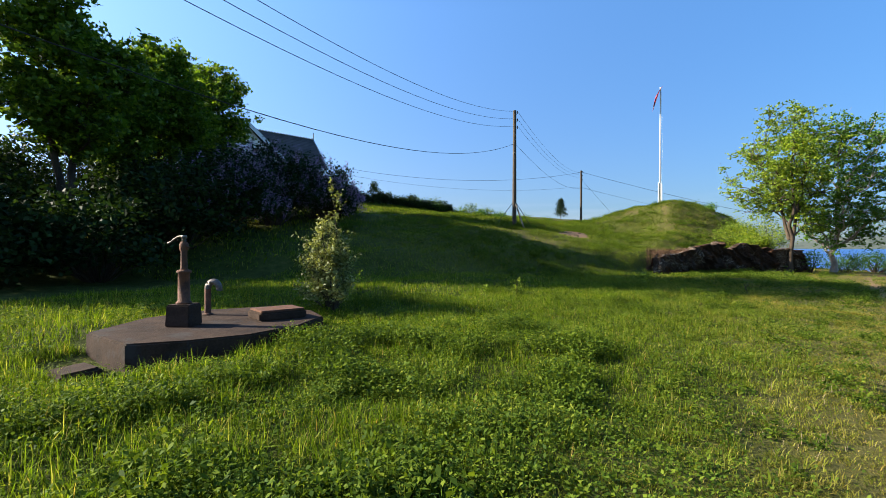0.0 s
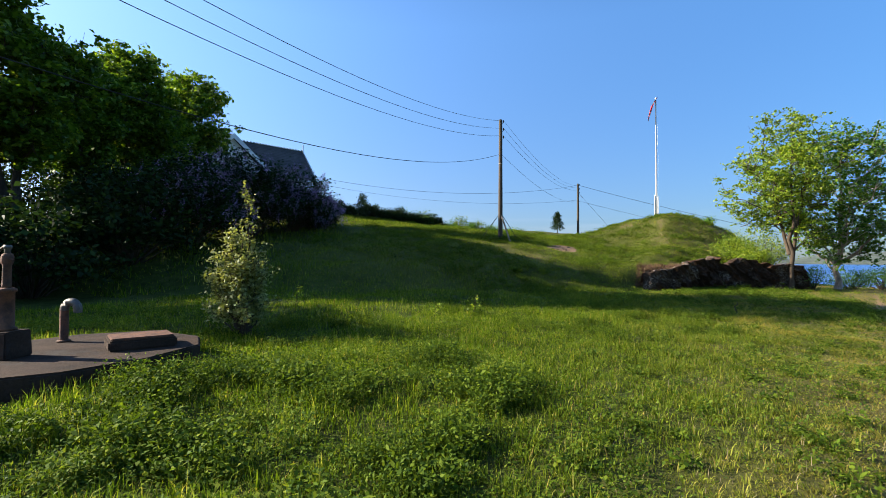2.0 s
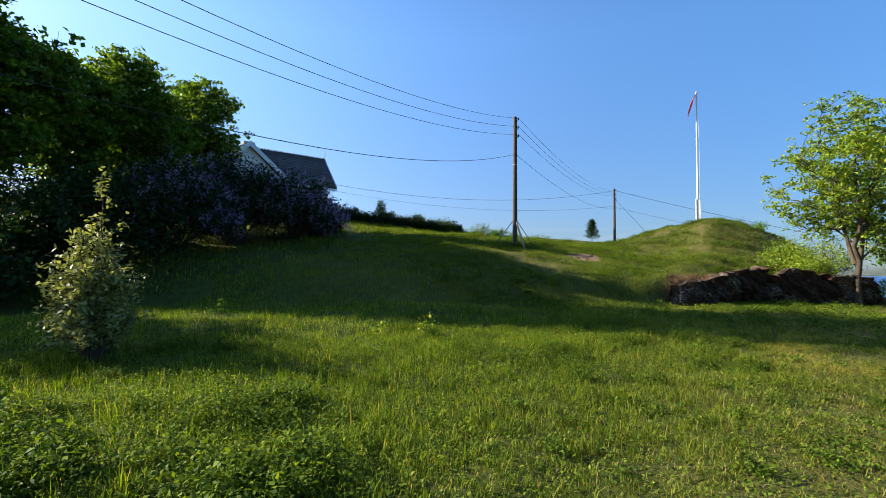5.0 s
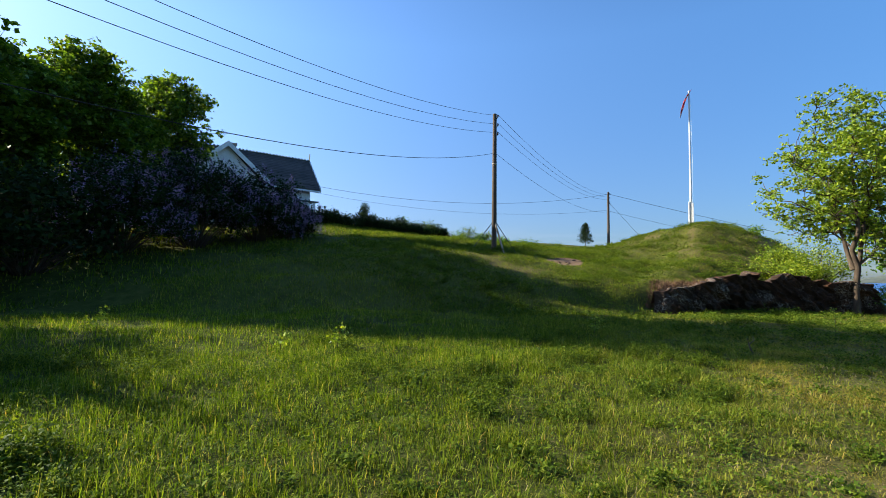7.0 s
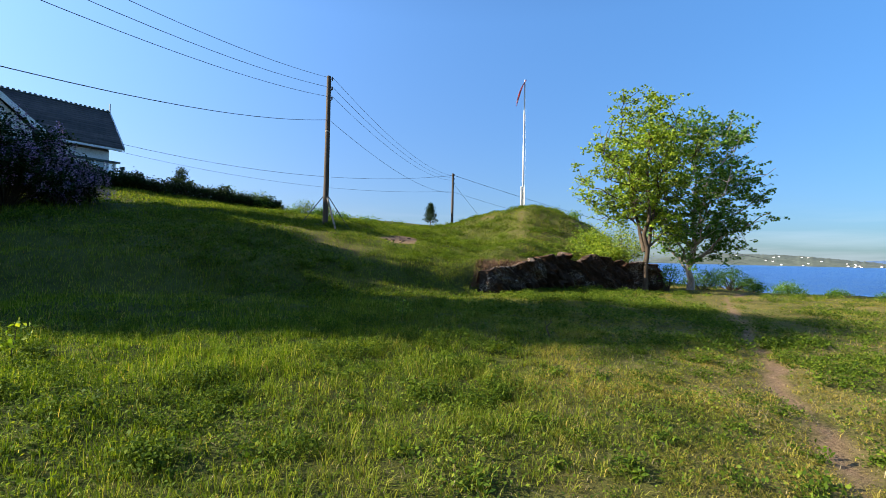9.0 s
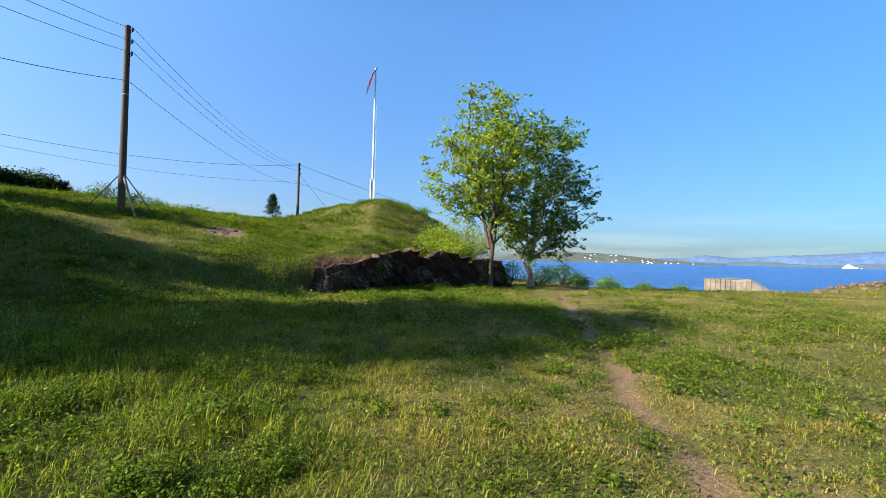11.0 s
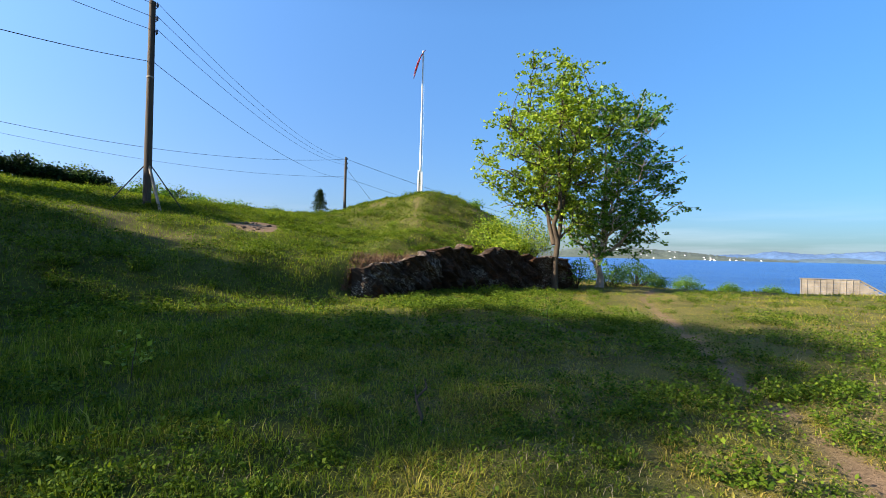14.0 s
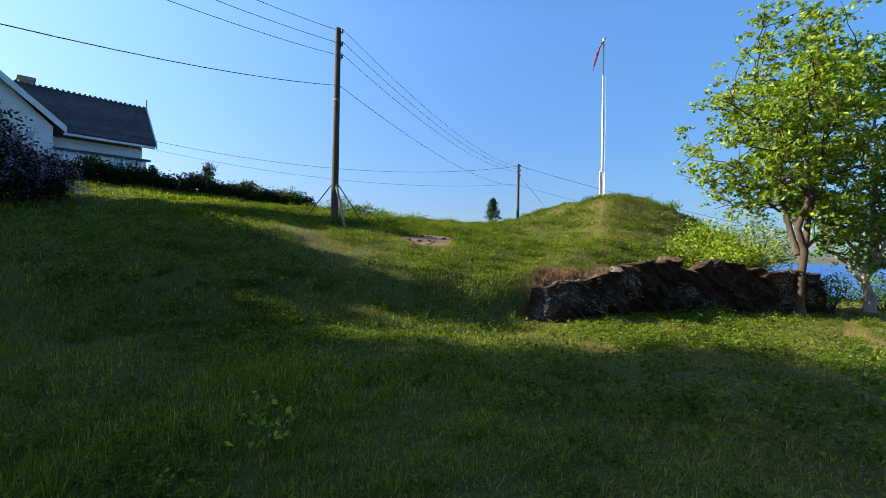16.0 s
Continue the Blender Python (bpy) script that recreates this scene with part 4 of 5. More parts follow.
stones(110, 37.5, 40.6, 8.0, 3.0, 0.5, 3, "weathered brown rubble stone on the shore mound", "rubble on the shore")
stones(14, 20, 44, 7, 1.5, 0.4, 4, "brown shore stone at the grass edge", "shore stones")
stones(16, -4.9, 29.4, 0.8, 1.3, 0.20, 5, "pale stone in the worn ground", "stones in the worn patch")
stones(10, -6.2, 3.0, 1.1, 0.35, 0.13, 6, "small stone at the foot of the slab", "stones by the slab")


def slatted_screen():
    """A timber screen with a sloping end, on the bank."""
    a, b = Vector((26.5, 46.6, 0)), Vector((31.6, 45.2, 0))
    way = (b - a).normalized()
    turn = math.degrees(math.atan2(way.y, way.x))
    base = min(ground_at(a.x, a.y), ground_at(b.x, b.y)) - 0.05
    ob = empty("timber_screen", a.x, a.y, base, "silvered timber board screen with a sloping end", "wooden screen")
    ob.rotation_euler[2] = radians(turn)
    ln, h, flat = (b - a).length, 1.25, 0.64
    for i in range(7):
        z0 = 0.06 + i * 0.17
        x1 = ln * (flat + (1 - flat) * (1 - (z0 + 0.14) / h)) if z0 > 0.1 else ln
        bm = bmesh.new()
        box(bm, 0, x1, -0.015, 0.015, z0, z0 + 0.163)
        part("board", bm, GREY_WOOD, ob)
    for i in range(10):
        bm = bmesh.new()
        x = ln * flat * i / 9
        box(bm, x - 0.018, x + 0.018, -0.05, -0.017, -0.4, h)
        part("post", bm, GREY_WOOD, ob)
    bm = bmesh.new()
    box(bm, -0.05, ln * flat + 0.05, -0.06, 0.14, h, h + 0.05)
    part("top_rail", bm, GREY_WOOD, ob)
    tubes("sloping_rail", [(np.array([(ln * flat, 0, h + 0.02), (ln, 0, 0.1)]), 0.06, 6)], GREY_WOOD, ob)


slatted_screen()

# ---- trees and shrubs ----


def bent(a, b, sag, gen, n=8, wobble=0.06):
    s = np.linspace(0, 1, n)[:, None]
    a, b = np.asarray(a, float), np.asarray(b, float)
    p = a + (b - a) * s
    d = np.linalg.norm(b - a)
    p[:, 2] += (sag * d * s * (1 - s))[:, 0]
    p[1:-1] += gen.normal(0, wobble * d / n, (n - 2, 3)) * 1.5
    return p


def tree(x, y, height, radius, crown_low, label, bark, leaf, seed, limbs=11, twigs=9, per_twig=70, leaf_len=0.15, leaf_wid=0.11, lean=(0, 0), stems=1, spread=0.34, shift=(0, 0), trunk_r=0.17, flat=1.0):
    """A tapered trunk, limbs that fork into twigs, and leaves in clumps round the twigs' ends."""
    g = np.random.default_rng(seed)
    z = ground_at(x, y)
    ob = empty("tree", x, y, z, label, "tree")
    top = np.array([lean[0], lean[1], height * 0.82])
    centres = []
    crown = np.array([lean[0] + shift[0], lean[1] + shift[1], (height + crown_low) / 2])
    half = (height - crown_low) / 2
    trunk_runs, heads = [], []
    for s in range(stems):
        a = 2 * math.pi * s / max(stems, 1) + seed
        off = 0.0 if stems == 1 else 1.0
        t = top + off * np.array([math.cos(a) * radius * 0.35, math.sin(a) * radius * 0.35, -0.5 * s])
        p = bent((0, 0, -0.25) if s == 0 else (0.04 * math.cos(a), 0.04 * math.sin(a), 0.2 * height), t, 0.0, g, 12, 0.07)
        r = trunk_r * (1.0 if s == 0 else 0.72)
        rad = np.linspace(r, 0.02, 12) ** 1.0
        rad[0] *= 1.35
        trunk_runs.append((p, rad, 10))
        heads.append((p, rad))
    tubes("trunk", trunk_runs, bark, ob)
    for i in range(limbs):
        p, rad = heads[i % stems]
        a = i * 2.4 + g.uniform(-0.4, 0.4)
        el = math.asin(np.clip(-0.8 + 1.75 * (i + g.uniform(0, 1)) / limbs, -0.95, 0.98))
        shell = g.uniform(0.68, 0.95)
        end = crown + shell * np.array([math.cos(a) * math.cos(el) * radius, math.sin(a) * math.cos(el) * radius, math.sin(el) * half * flat])
        k = np.clip((end[2] - 0.45 * radius * math.cos(el)) / (height * 0.82) + g.uniform(-0.08, 0.05), 0.14, 0.94)
        at = k * 11
        j = int(at)
        start = p[j] + (p[min(j + 1, 11)] - p[j]) * (at - j)
        start_r = max(0.02, np.interp(at, np.arange(12), rad) * 0.55)
        lp = bent(start, end, g.uniform(0.02, 0.25), g, 9, 0.12)
        runs = [(lp, np.linspace(start_r, 0.012, 9), 6)]
        for w in range(twigs):
            q = g.uniform(0.3, 1.0)
            m = lp[int(q * 8)]
            d = g.normal(0, 1, 3) * np.array([1, 1, 0.75])
            d /= np.linalg.norm(d)
            length = radius * g.uniform(0.18, 0.42)
            e = m + d * length + np.array([0, 0, 0.12 * radius])
            rel = (e - crown) / np.array([radius, radius, half])
            far = np.linalg.norm(rel)
            if far > 1.05:
                e = crown + (e - crown) / far * g.uniform(0.92, 1.05)
            tp = bent(m, e, 0.1, g, 5, 0.12)
            runs.append((tp, np.linspace(0.016, 0.005, 5), 4))
            # leaves sit in tufts along the twig, thickest at its tip
            for u in g.uniform(0.2, 1.0, max(2, int(per_twig * g.uniform(0.6, 1.4)))) ** 0.6:
                tuft = tp[int(u * 4)] + g.normal(0, spread, 3) * np.array([1, 1, 0.6])
                centres.append(tuft + g.normal(0, leaf_len * 0.55, (9, 3)) * np.array([1, 1, 0.5]))
        tubes("limb", runs, bark, ob)
    leaves("crown", np.concatenate(centres), leaf_len, leaf_wid, leaf, g, ob)
    return ob


def shrub(x, y, radius, height, leaf, label, seed, count=2600, leaf_len=0.11, leaf_wid=0.07, blossom=0, name="shrub", group=""):
    """Many stems from the ground, with leaves massed in lumps near the surface, and blossom panicles on some."""
    g = np.random.default_rng(seed)
    z = ground_at(x, y)
    ob = empty(name, x, y, z, label, "shrub", group)
    lumps = max(10, int(26 * radius))
    runs, cen = [], []
    for i in range(lumps):
        a, el = g.uniform(0, 2 * np.pi), math.asin(g.uniform(-0.15, 1))
        r = g.uniform(0.62, 1.0)
        c = np.array([math.cos(a) * math.cos(el) * radius * r, math.sin(a) * math.cos(el) * radius * r, height * (0.28 + 0.66 * max(0, math.sin(el)) * r)])
        runs.append((bent((c[0] * 0.12, c[1] * 0.12, -0.1), c, 0.2, g, 5), np.linspace(0.03, 0.008, 5) * min(1, radius), 4))
        n = count // lumps
        cen.append(c + g.normal(0, 0.24 * radius ** 0.5, (n, 3)) * np.array([1, 1, 0.75]))
    c = np.concatenate(cen)
    c[:, 2] = np.abs(c[:, 2])
    tubes("stem", runs, BARK, ob)
    leaves("foliage", c, leaf_len, leaf_wid, leaf, g, ob)
    if blossom:
        pick = []
        for i in range(blossom):
            b = c[g.integers(len(c))]
            o = b + np.array([b[0], b[1], 0.4 * b[2]]) / (np.linalg.norm(b) + 0.1) * 0.25
            pick.append(o + g.normal(0, 1, (26, 3)) * np.array([0.07, 0.07, 0.13]))
        leaves("blossom", np.concatenate(pick), 0.06, 0.055, LILAC, g, ob, "purple lilac panicles")
    return ob


# the two shore trees
tree(6.25, 31.6, 9.6, 3.6, 1.7, "open-crowned tree in fresh yellow-green leaf beside the rock", BARK, SPRING, 11, 22, 14, 6.5, 0.155, 0.10, (0.0, 0.2), 3, 0.20, (-0.6, 0), 0.13)
tree(8.85, 34.4, 9.4, 4.1, 0.9, "mid-green broadleaf tree with a pale leaning trunk", PALE_BARK, BROAD, 23, 22, 14, 7.5, 0.17, 0.11, (0.45, 0.4), 1, 0.22, (0.15, 0), 0.17)
# the dark grove
for gx_, gy_, h, r, s in ((-20.5, 3.5, 8.4, 3.0, 37), (-23.4, 13.2, 9.0, 2.3, 38), (-28.0, 6.9, 17.6, 3.7, 31), (-20.6, 9.8, 10.1, 2.7, 33), (-24.6, 16.2, 10.0, 2.7, 34), (-26.4, 18.4, 8.4, 2.6, 35), (-27.8, 21.8, 10.2, 3.1, 36)):
    tree(gx_, gy_, h, r, 2.4 if h > 17 or s == 37 else 0.26 * h, "tall dense dark-leaved maple in the grove", BARK, MAPLE, s, 24, 13, 8.0, 0.22, 0.16, (0, 0), 2, 0.30, (0, 0), 0.2)
tree(-30.5, 7.4, 18.4, 3.6, 12.0, "tall maple with a high crown in the grove", BARK, MAPLE, 32, 22, 13, 7.5, 0.27, 0.19, (0, 0), 2, 0.30, (0, 0), 0.22)
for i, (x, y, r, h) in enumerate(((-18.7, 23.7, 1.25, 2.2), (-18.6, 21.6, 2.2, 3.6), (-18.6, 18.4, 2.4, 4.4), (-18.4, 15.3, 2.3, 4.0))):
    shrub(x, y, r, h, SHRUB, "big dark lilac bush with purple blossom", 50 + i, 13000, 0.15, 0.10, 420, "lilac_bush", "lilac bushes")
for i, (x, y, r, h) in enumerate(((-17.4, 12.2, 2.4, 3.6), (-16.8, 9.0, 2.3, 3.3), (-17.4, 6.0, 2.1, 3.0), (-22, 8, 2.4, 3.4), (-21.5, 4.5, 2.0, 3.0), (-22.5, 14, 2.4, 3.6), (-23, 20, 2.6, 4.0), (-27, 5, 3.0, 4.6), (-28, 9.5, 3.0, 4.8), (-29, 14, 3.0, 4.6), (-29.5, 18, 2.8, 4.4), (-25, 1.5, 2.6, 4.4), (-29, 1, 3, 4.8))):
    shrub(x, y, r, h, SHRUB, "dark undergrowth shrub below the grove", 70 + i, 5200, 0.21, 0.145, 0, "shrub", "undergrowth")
# hedge along the terrace edge and crest growth
for i in range(18):
    s = i / 17
    x, y = -25.6 + 8.0 * s, 29.2 + 8.6 * s
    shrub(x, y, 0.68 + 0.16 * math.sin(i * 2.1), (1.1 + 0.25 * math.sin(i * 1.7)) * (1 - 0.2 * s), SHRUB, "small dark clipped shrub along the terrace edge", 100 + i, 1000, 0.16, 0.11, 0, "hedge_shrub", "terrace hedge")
gen = np.random.default_rng(77)
for i in range(22):
    s = i / 21
    x, y = -20.5 + 10.5 * s + gen.normal(0, 0.35), 36.4 + 6.6 * s + gen.normal(0, 0.6)
    shrub(x, y, gen.uniform(0.5, 0.95), gen.uniform(0.7, 1.6) * (1 - 0.35 * s), BROAD if i % 3 else WEED, "wind-shaped green shrub on the crest", 120 + i, 650, 0.14, 0.085, 0, "shrub", "crest shrubs")
for i, (x, y, r, h) in enumerate(((-5.2, 46.5, 0.8, 0.9), (-3.6, 46.2, 0.6, 0.7), (3.4, 45.5, 0.6, 0.9))):
    shrub(x, y, r, h, BROAD, "low green shrub beside the knoll", 150 + i, 700, 0.14, 0.09, 0, "shrub", "knoll shrubs")


def evergreen(x, y, height, seed):
    """A short straight stem with whorls of upswept boughs, needles massed along each."""
    g = np.random.default_rng(seed)
    ob = empty("evergreen", x, y, ground_at(x, y), "small dark evergreen at the foot of the far pole", "evergreen")
    tubes("stem", [(bent((0, 0, -0.1), (0.05, 0, height), 0, g, 7, 0.03), np.linspace(0.05, 0.012, 7), 6)], BARK, ob)
    runs, cen = [], []
    for i in range(46):
        s = (i + 0.5) / 46
        reach = (1.15 - 0.95 * s) * g.uniform(0.6, 1.1)
        a = i * 2.4
        root = np.array([0, 0, height * (0.12 + 0.84 * s)])
        tip = root + np.array([math.cos(a) * reach, math.sin(a) * reach, 0.25 * reach])
        p = bent(root, tip, 0.1, g, 5, 0.06)
        runs.append((p, np.linspace(0.014, 0.004, 5), 4))
        cen.append(np.linspace(p[1], tip, 70) + g.normal(0, 0.085, (70, 3)))
    tubes("bough", runs, BARK, ob)
    leaves("needles", np.concatenate(cen), 0.17, 0.06, SHRUB, g, ob)


evergreen(-11.7, 58.6, 2.5, 160)
shrub(-24.5, 36.5, 0.35, 2.4, SHRUB, "slim dark columnar shrub behind the hedge", 161, 900, 0.14, 0.09)
for i, (x, y, r, h) in enumerate(((7.6, 33.6, 0.9, 1.2), (9.9, 36.0, 0.9, 1.1), (12.0, 38.4, 1.0, 1.3), (13.3, 39.4, 0.7, 0.9), (16.2, 41.4, 0.8, 0.9), (19.5, 43, 0.6, 0.7), (23, 44.5, 0.6, 0.7), (5.2, 33.2, 1.3, 1.9), (4.5, 32.3, 1.1, 1.3), (3.9, 33.4, 1.1, 1.7))):
    shrub(x, y, r, h, SPRING if y < 35 and x < 6 else BROAD, "low green bush at the shore edge", 140 + i, 3200 if x < 6 else 1800, 0.10, 0.065)


def sapling():
    x, y = -6.08, 7.6
    g = np.random.default_rng(17)
    ob = empty("sapling", x, y, ground_at(x, y), "young bushy sapling with grey-green leaves", "sapling")
    runs, cen = [], []
    for i in range(30):
        a = i * 2.4
        tall = i < 3
        hh = (2.42 if i == 0 else g.uniform(1.7, 2.1)) if tall else g.uniform(0.35, 1.55)
        r = g.uniform(0.05, 0.15) if tall else g.uniform(0.5, 0.85) * (1.0 - 0.42 * hh)
        e = np.array([-0.18 + r * math.cos(a), r * math.sin(a), hh])
        p = bent((0.05 * math.cos(a), 0.05 * math.sin(a), -0.05), e, 0.15, g, 9, 0.1)
        runs.append((p, np.linspace(0.022, 0.004, 9), 5))
        for w in range(9):
            m = p[g.integers(3, 9)]
            e2 = m + g.normal(0, 1, 3) * np.array([0.16, 0.16, 0.10]) + np.array([0, 0, 0.08])
            runs.append((bent(m, e2, 0.1, g, 4), np.linspace(0.006, 0.002, 4), 4))
            cen.append(np.linspace(m, e2, 30) + g.normal(0, 0.055, (30, 3)))
    tubes("stem", runs, BARK, ob)
    leaves("foliage", np.concatenate(cen), 0.085, 0.045, OLIVE, g, ob)


sapling()

# ---- meadow growth ----


def weed_arrays(seed, stems, height, radius, leaf_len, leaf_wid, per_stem, stalks=True):
    """Corners and faces of one clump of leafy stems."""
    g = np.random.default_rng(seed)
    cen, runs = [], []
    for i in range(stems):
        a, r = g.uniform(0, 2 * np.pi), radius * math.sqrt(g.uniform(0, 1))
        h = height * g.uniform(0.5, 1.1) * (1 - 0.4 * r / radius)
        p = np.array([(r * 0.7 * math.cos(a), r * 0.7 * math.sin(a), -0.03), (r * 0.9 * math.cos(a), r * 0.9 * math.sin(a), h * 0.5), (r * math.cos(a), r * math.sin(a), h)])
        runs.append((p, [0.004, 0.003, 0.002], 3))
        s = g.uniform(0.15, 1.05, per_stem)[:, None]
        cen.append(p[0] * (1 - s) + p[2] * s + g.normal(0, 0.035, (per_stem, 3)))
    v, q = leaf_arrays(np.concatenate(cen), leaf_len, leaf_wid, g, 0.25, 0.9)
    for points, radii, sides in runs if stalks else []:
        tv, tq = tube_arrays(points, radii, sides)
        q = np.concatenate([q, tq + len(v)])
        v = np.concatenate([v, tv])
    return v, q


WEEDS = [weed_arrays(200 + i, 16 + 4 * i, 0.20 + 0.04 * (i % 3), 0.20 + 0.05 * (i % 4), 0.032 + 0.006 * (i % 3), 0.020 + 0.003 * (i % 2), 19) for i in range(7)]
FAR_WEEDS = [weed_arrays(260 + i, 11, 0.22, 0.30, 0.046, 0.030, 20, False) for i in range(5)]
LOW_WEEDS = [weed_arrays(230 + i, 9, 0.09, 0.13, 0.045, 0.024, 13) for i in range(4)]


def plant_weeds(count, x0, x1, y0, y1, kinds, seed, size, label, material, keep=None):
    """A patch of clumps, too many to count, as one mesh."""
    g = np.random.default_rng(seed)
    vs, qs, at, made = [], [], 0, 0
    while made < count:
        x, y = g.uniform(x0, x1), g.uniform(y0, y1)
        if (-7.25 < x < -4.5 and 3.0 < y < 6.5) or (-6.6 < x < -4.0 and 2.3 < y < 4.5) or (keep and not keep(x, y)) or float(wear_at(np.array(x), np.array(y))) > 0.3:
            continue
        v, q = kinds[int(g.integers(len(kinds)))]
        a, s = g.uniform(0, 2 * np.pi), size * g.uniform(0.6, 1.35)
        w = np.stack([v[:, 0] * math.cos(a) - v[:, 1] * math.sin(a), v[:, 0] * math.sin(a) + v[:, 1] * math.cos(a), v[:, 2]], 1) * s + np.array([x, y, ground_at(x, y)])
        vs.append(w), qs.append(q + at)
        at += len(v)
        made += 1
    ob = raw_mesh("weeds", np.concatenate(vs), np.concatenate(qs), [], material)
    tagged(ob, label, "weeds", kind="stuff")


plant_weeds(160, -5.2, -0.8, 1.6, 7.8, WEEDS, 301, 0.98, "leafy dark green weeds beside the well slab", WEED, lambda x, y: value_noise(x, y, 0.8, 91) > 0.5 and x + y * 0.15 > -4.0)
plant_weeds(70, -5.6, -0.8, 1.2, 7.8, WEEDS, 311, 0.92, "pale yellow-green weeds beside the well slab", DOCK, lambda x, y: value_noise(x, y, 0.9, 95) > 0.5 and (y < 2.0 or x + y * 0.15 > -4.0))
plant_weeds(110, -10.5, -6.0, 2.4, 8.5, FAR_WEEDS, 302, 0.75, "leafy weeds behind the well slab", DOCK)
plant_weeds(140, -6.5, 1.8, 7.5, 15.5, WEEDS + LOW_WEEDS, 303, 0.75, "leafy green weeds standing in the meadow grass", WEED, lambda x, y: value_noise(x, y, 1.6, 92) > 0.5)
plant_weeds(320, -1.5, 5.0, 2.5, 18.0, LOW_WEEDS, 304, 0.9, "low flat-leaved weeds in the trodden grass", WEED)
plant_weeds(160, 5.6, 16.0, 11.0, 30.0, FAR_WEEDS + LOW_WEEDS, 305, 0.9, "leafy weeds beyond the track", WEED, lambda x, y: value_noise(x, y, 2.0, 93) > 0.4)
plant_weeds(160, 5.6, 18.0, 11.0, 34.0, FAR_WEEDS + LOW_WEEDS, 315, 0.95, "yellow-green weeds beyond the track", DOCK, lambda x, y: value_noise(x, y, 2.0, 96) > 0.45)
plant_weeds(260, -16, 4, 19.0, 32.0, FAR_WEEDS, 306, 1.1, "leafy weeds on the slope", WEED, lambda x, y: value_noise(x, y, 2.0, 94) > 0.4)
plant_weeds(320, -8, 6, 30.0, 46.0, FAR_WEEDS, 317, 1.0, "dark leafy growth on the knoll", WEED, lambda x, y: value_noise(x, y, 1.4, 98) > 0.5)
plant_weeds(200, -16, 6, 28.0, 46.0, FAR_WEEDS, 307, 1.3, "rough growth on the crest", DOCK, lambda x, y: value_noise(x, y, 2.0, 97) > 0.4)
plant_weeds(330, -7, 7, 15.5, 24.0, FAR_WEEDS + LOW_WEEDS, 318, 0.85, "dark leafy weeds in the shaded grass", WEED, lambda x, y: value_noise(x, y, 1.2, 99) > 0.48)
plant_weeds(120, 0, 7, 23.0, 30.0, FAR_WEEDS, 319, 0.8, "leafy weeds at the foot of the rock", DOCK, lambda x, y: from_line(np.array(x), np.array(y), FOOT) < -0.9)


def dead_stick():
    pts = np.array([(0, 0, 0), (0.03, 0.02, 0.10), (-0.02, 0.05, 0.24), (0.06, 0.08, 0.32), (0.04, 0.12, 0.38)])
    ob = tubes("dead_stick", [(pts, [0.018, 0.016, 0.014, 0.010, 0.005], 6), (pts[2:4] + np.array([[0, 0, 0], [-0.1, 0.02, 0.02]]), [0.008, 0.003], 5)], BARK)
    ob.location = (2.15, 16.25, ground_at(2.15, 16.25))
    tagged(ob, "pale crooked dead stick in the grass", "stick")


dead_stick()


def young_shoot(x, y, h, seed):
    g = np.random.default_rng(seed)
    ob = empty("young_shoot", x, y, ground_at(x, y), "young leafy shoot standing above the grass", "plant", "young shoots")
    tubes("stem", [(bent((0, 0, -0.03), (0.04, 0.02, h), 0.05, g, 5), np.linspace(0.007, 0.003, 5), 4)], BARK, ob)
    leaves("foliage", np.array([0.02, 0.01, h * 0.7]) + g.normal(0, 1, (46, 3)) * np.array([0.10, 0.10, h * 0.22]), 0.075, 0.045, SPRING, g, ob)


for i, (x, y, h) in enumerate(((-3.6, 12.1, 0.45), (-4.4, 11.6, 0.4), (-0.7, 17.0, 0.4), (3.9, 20.4, 0.6), (-7.4, 10.2, 0.5))):
    young_shoot(x, y, h, 400 + i)


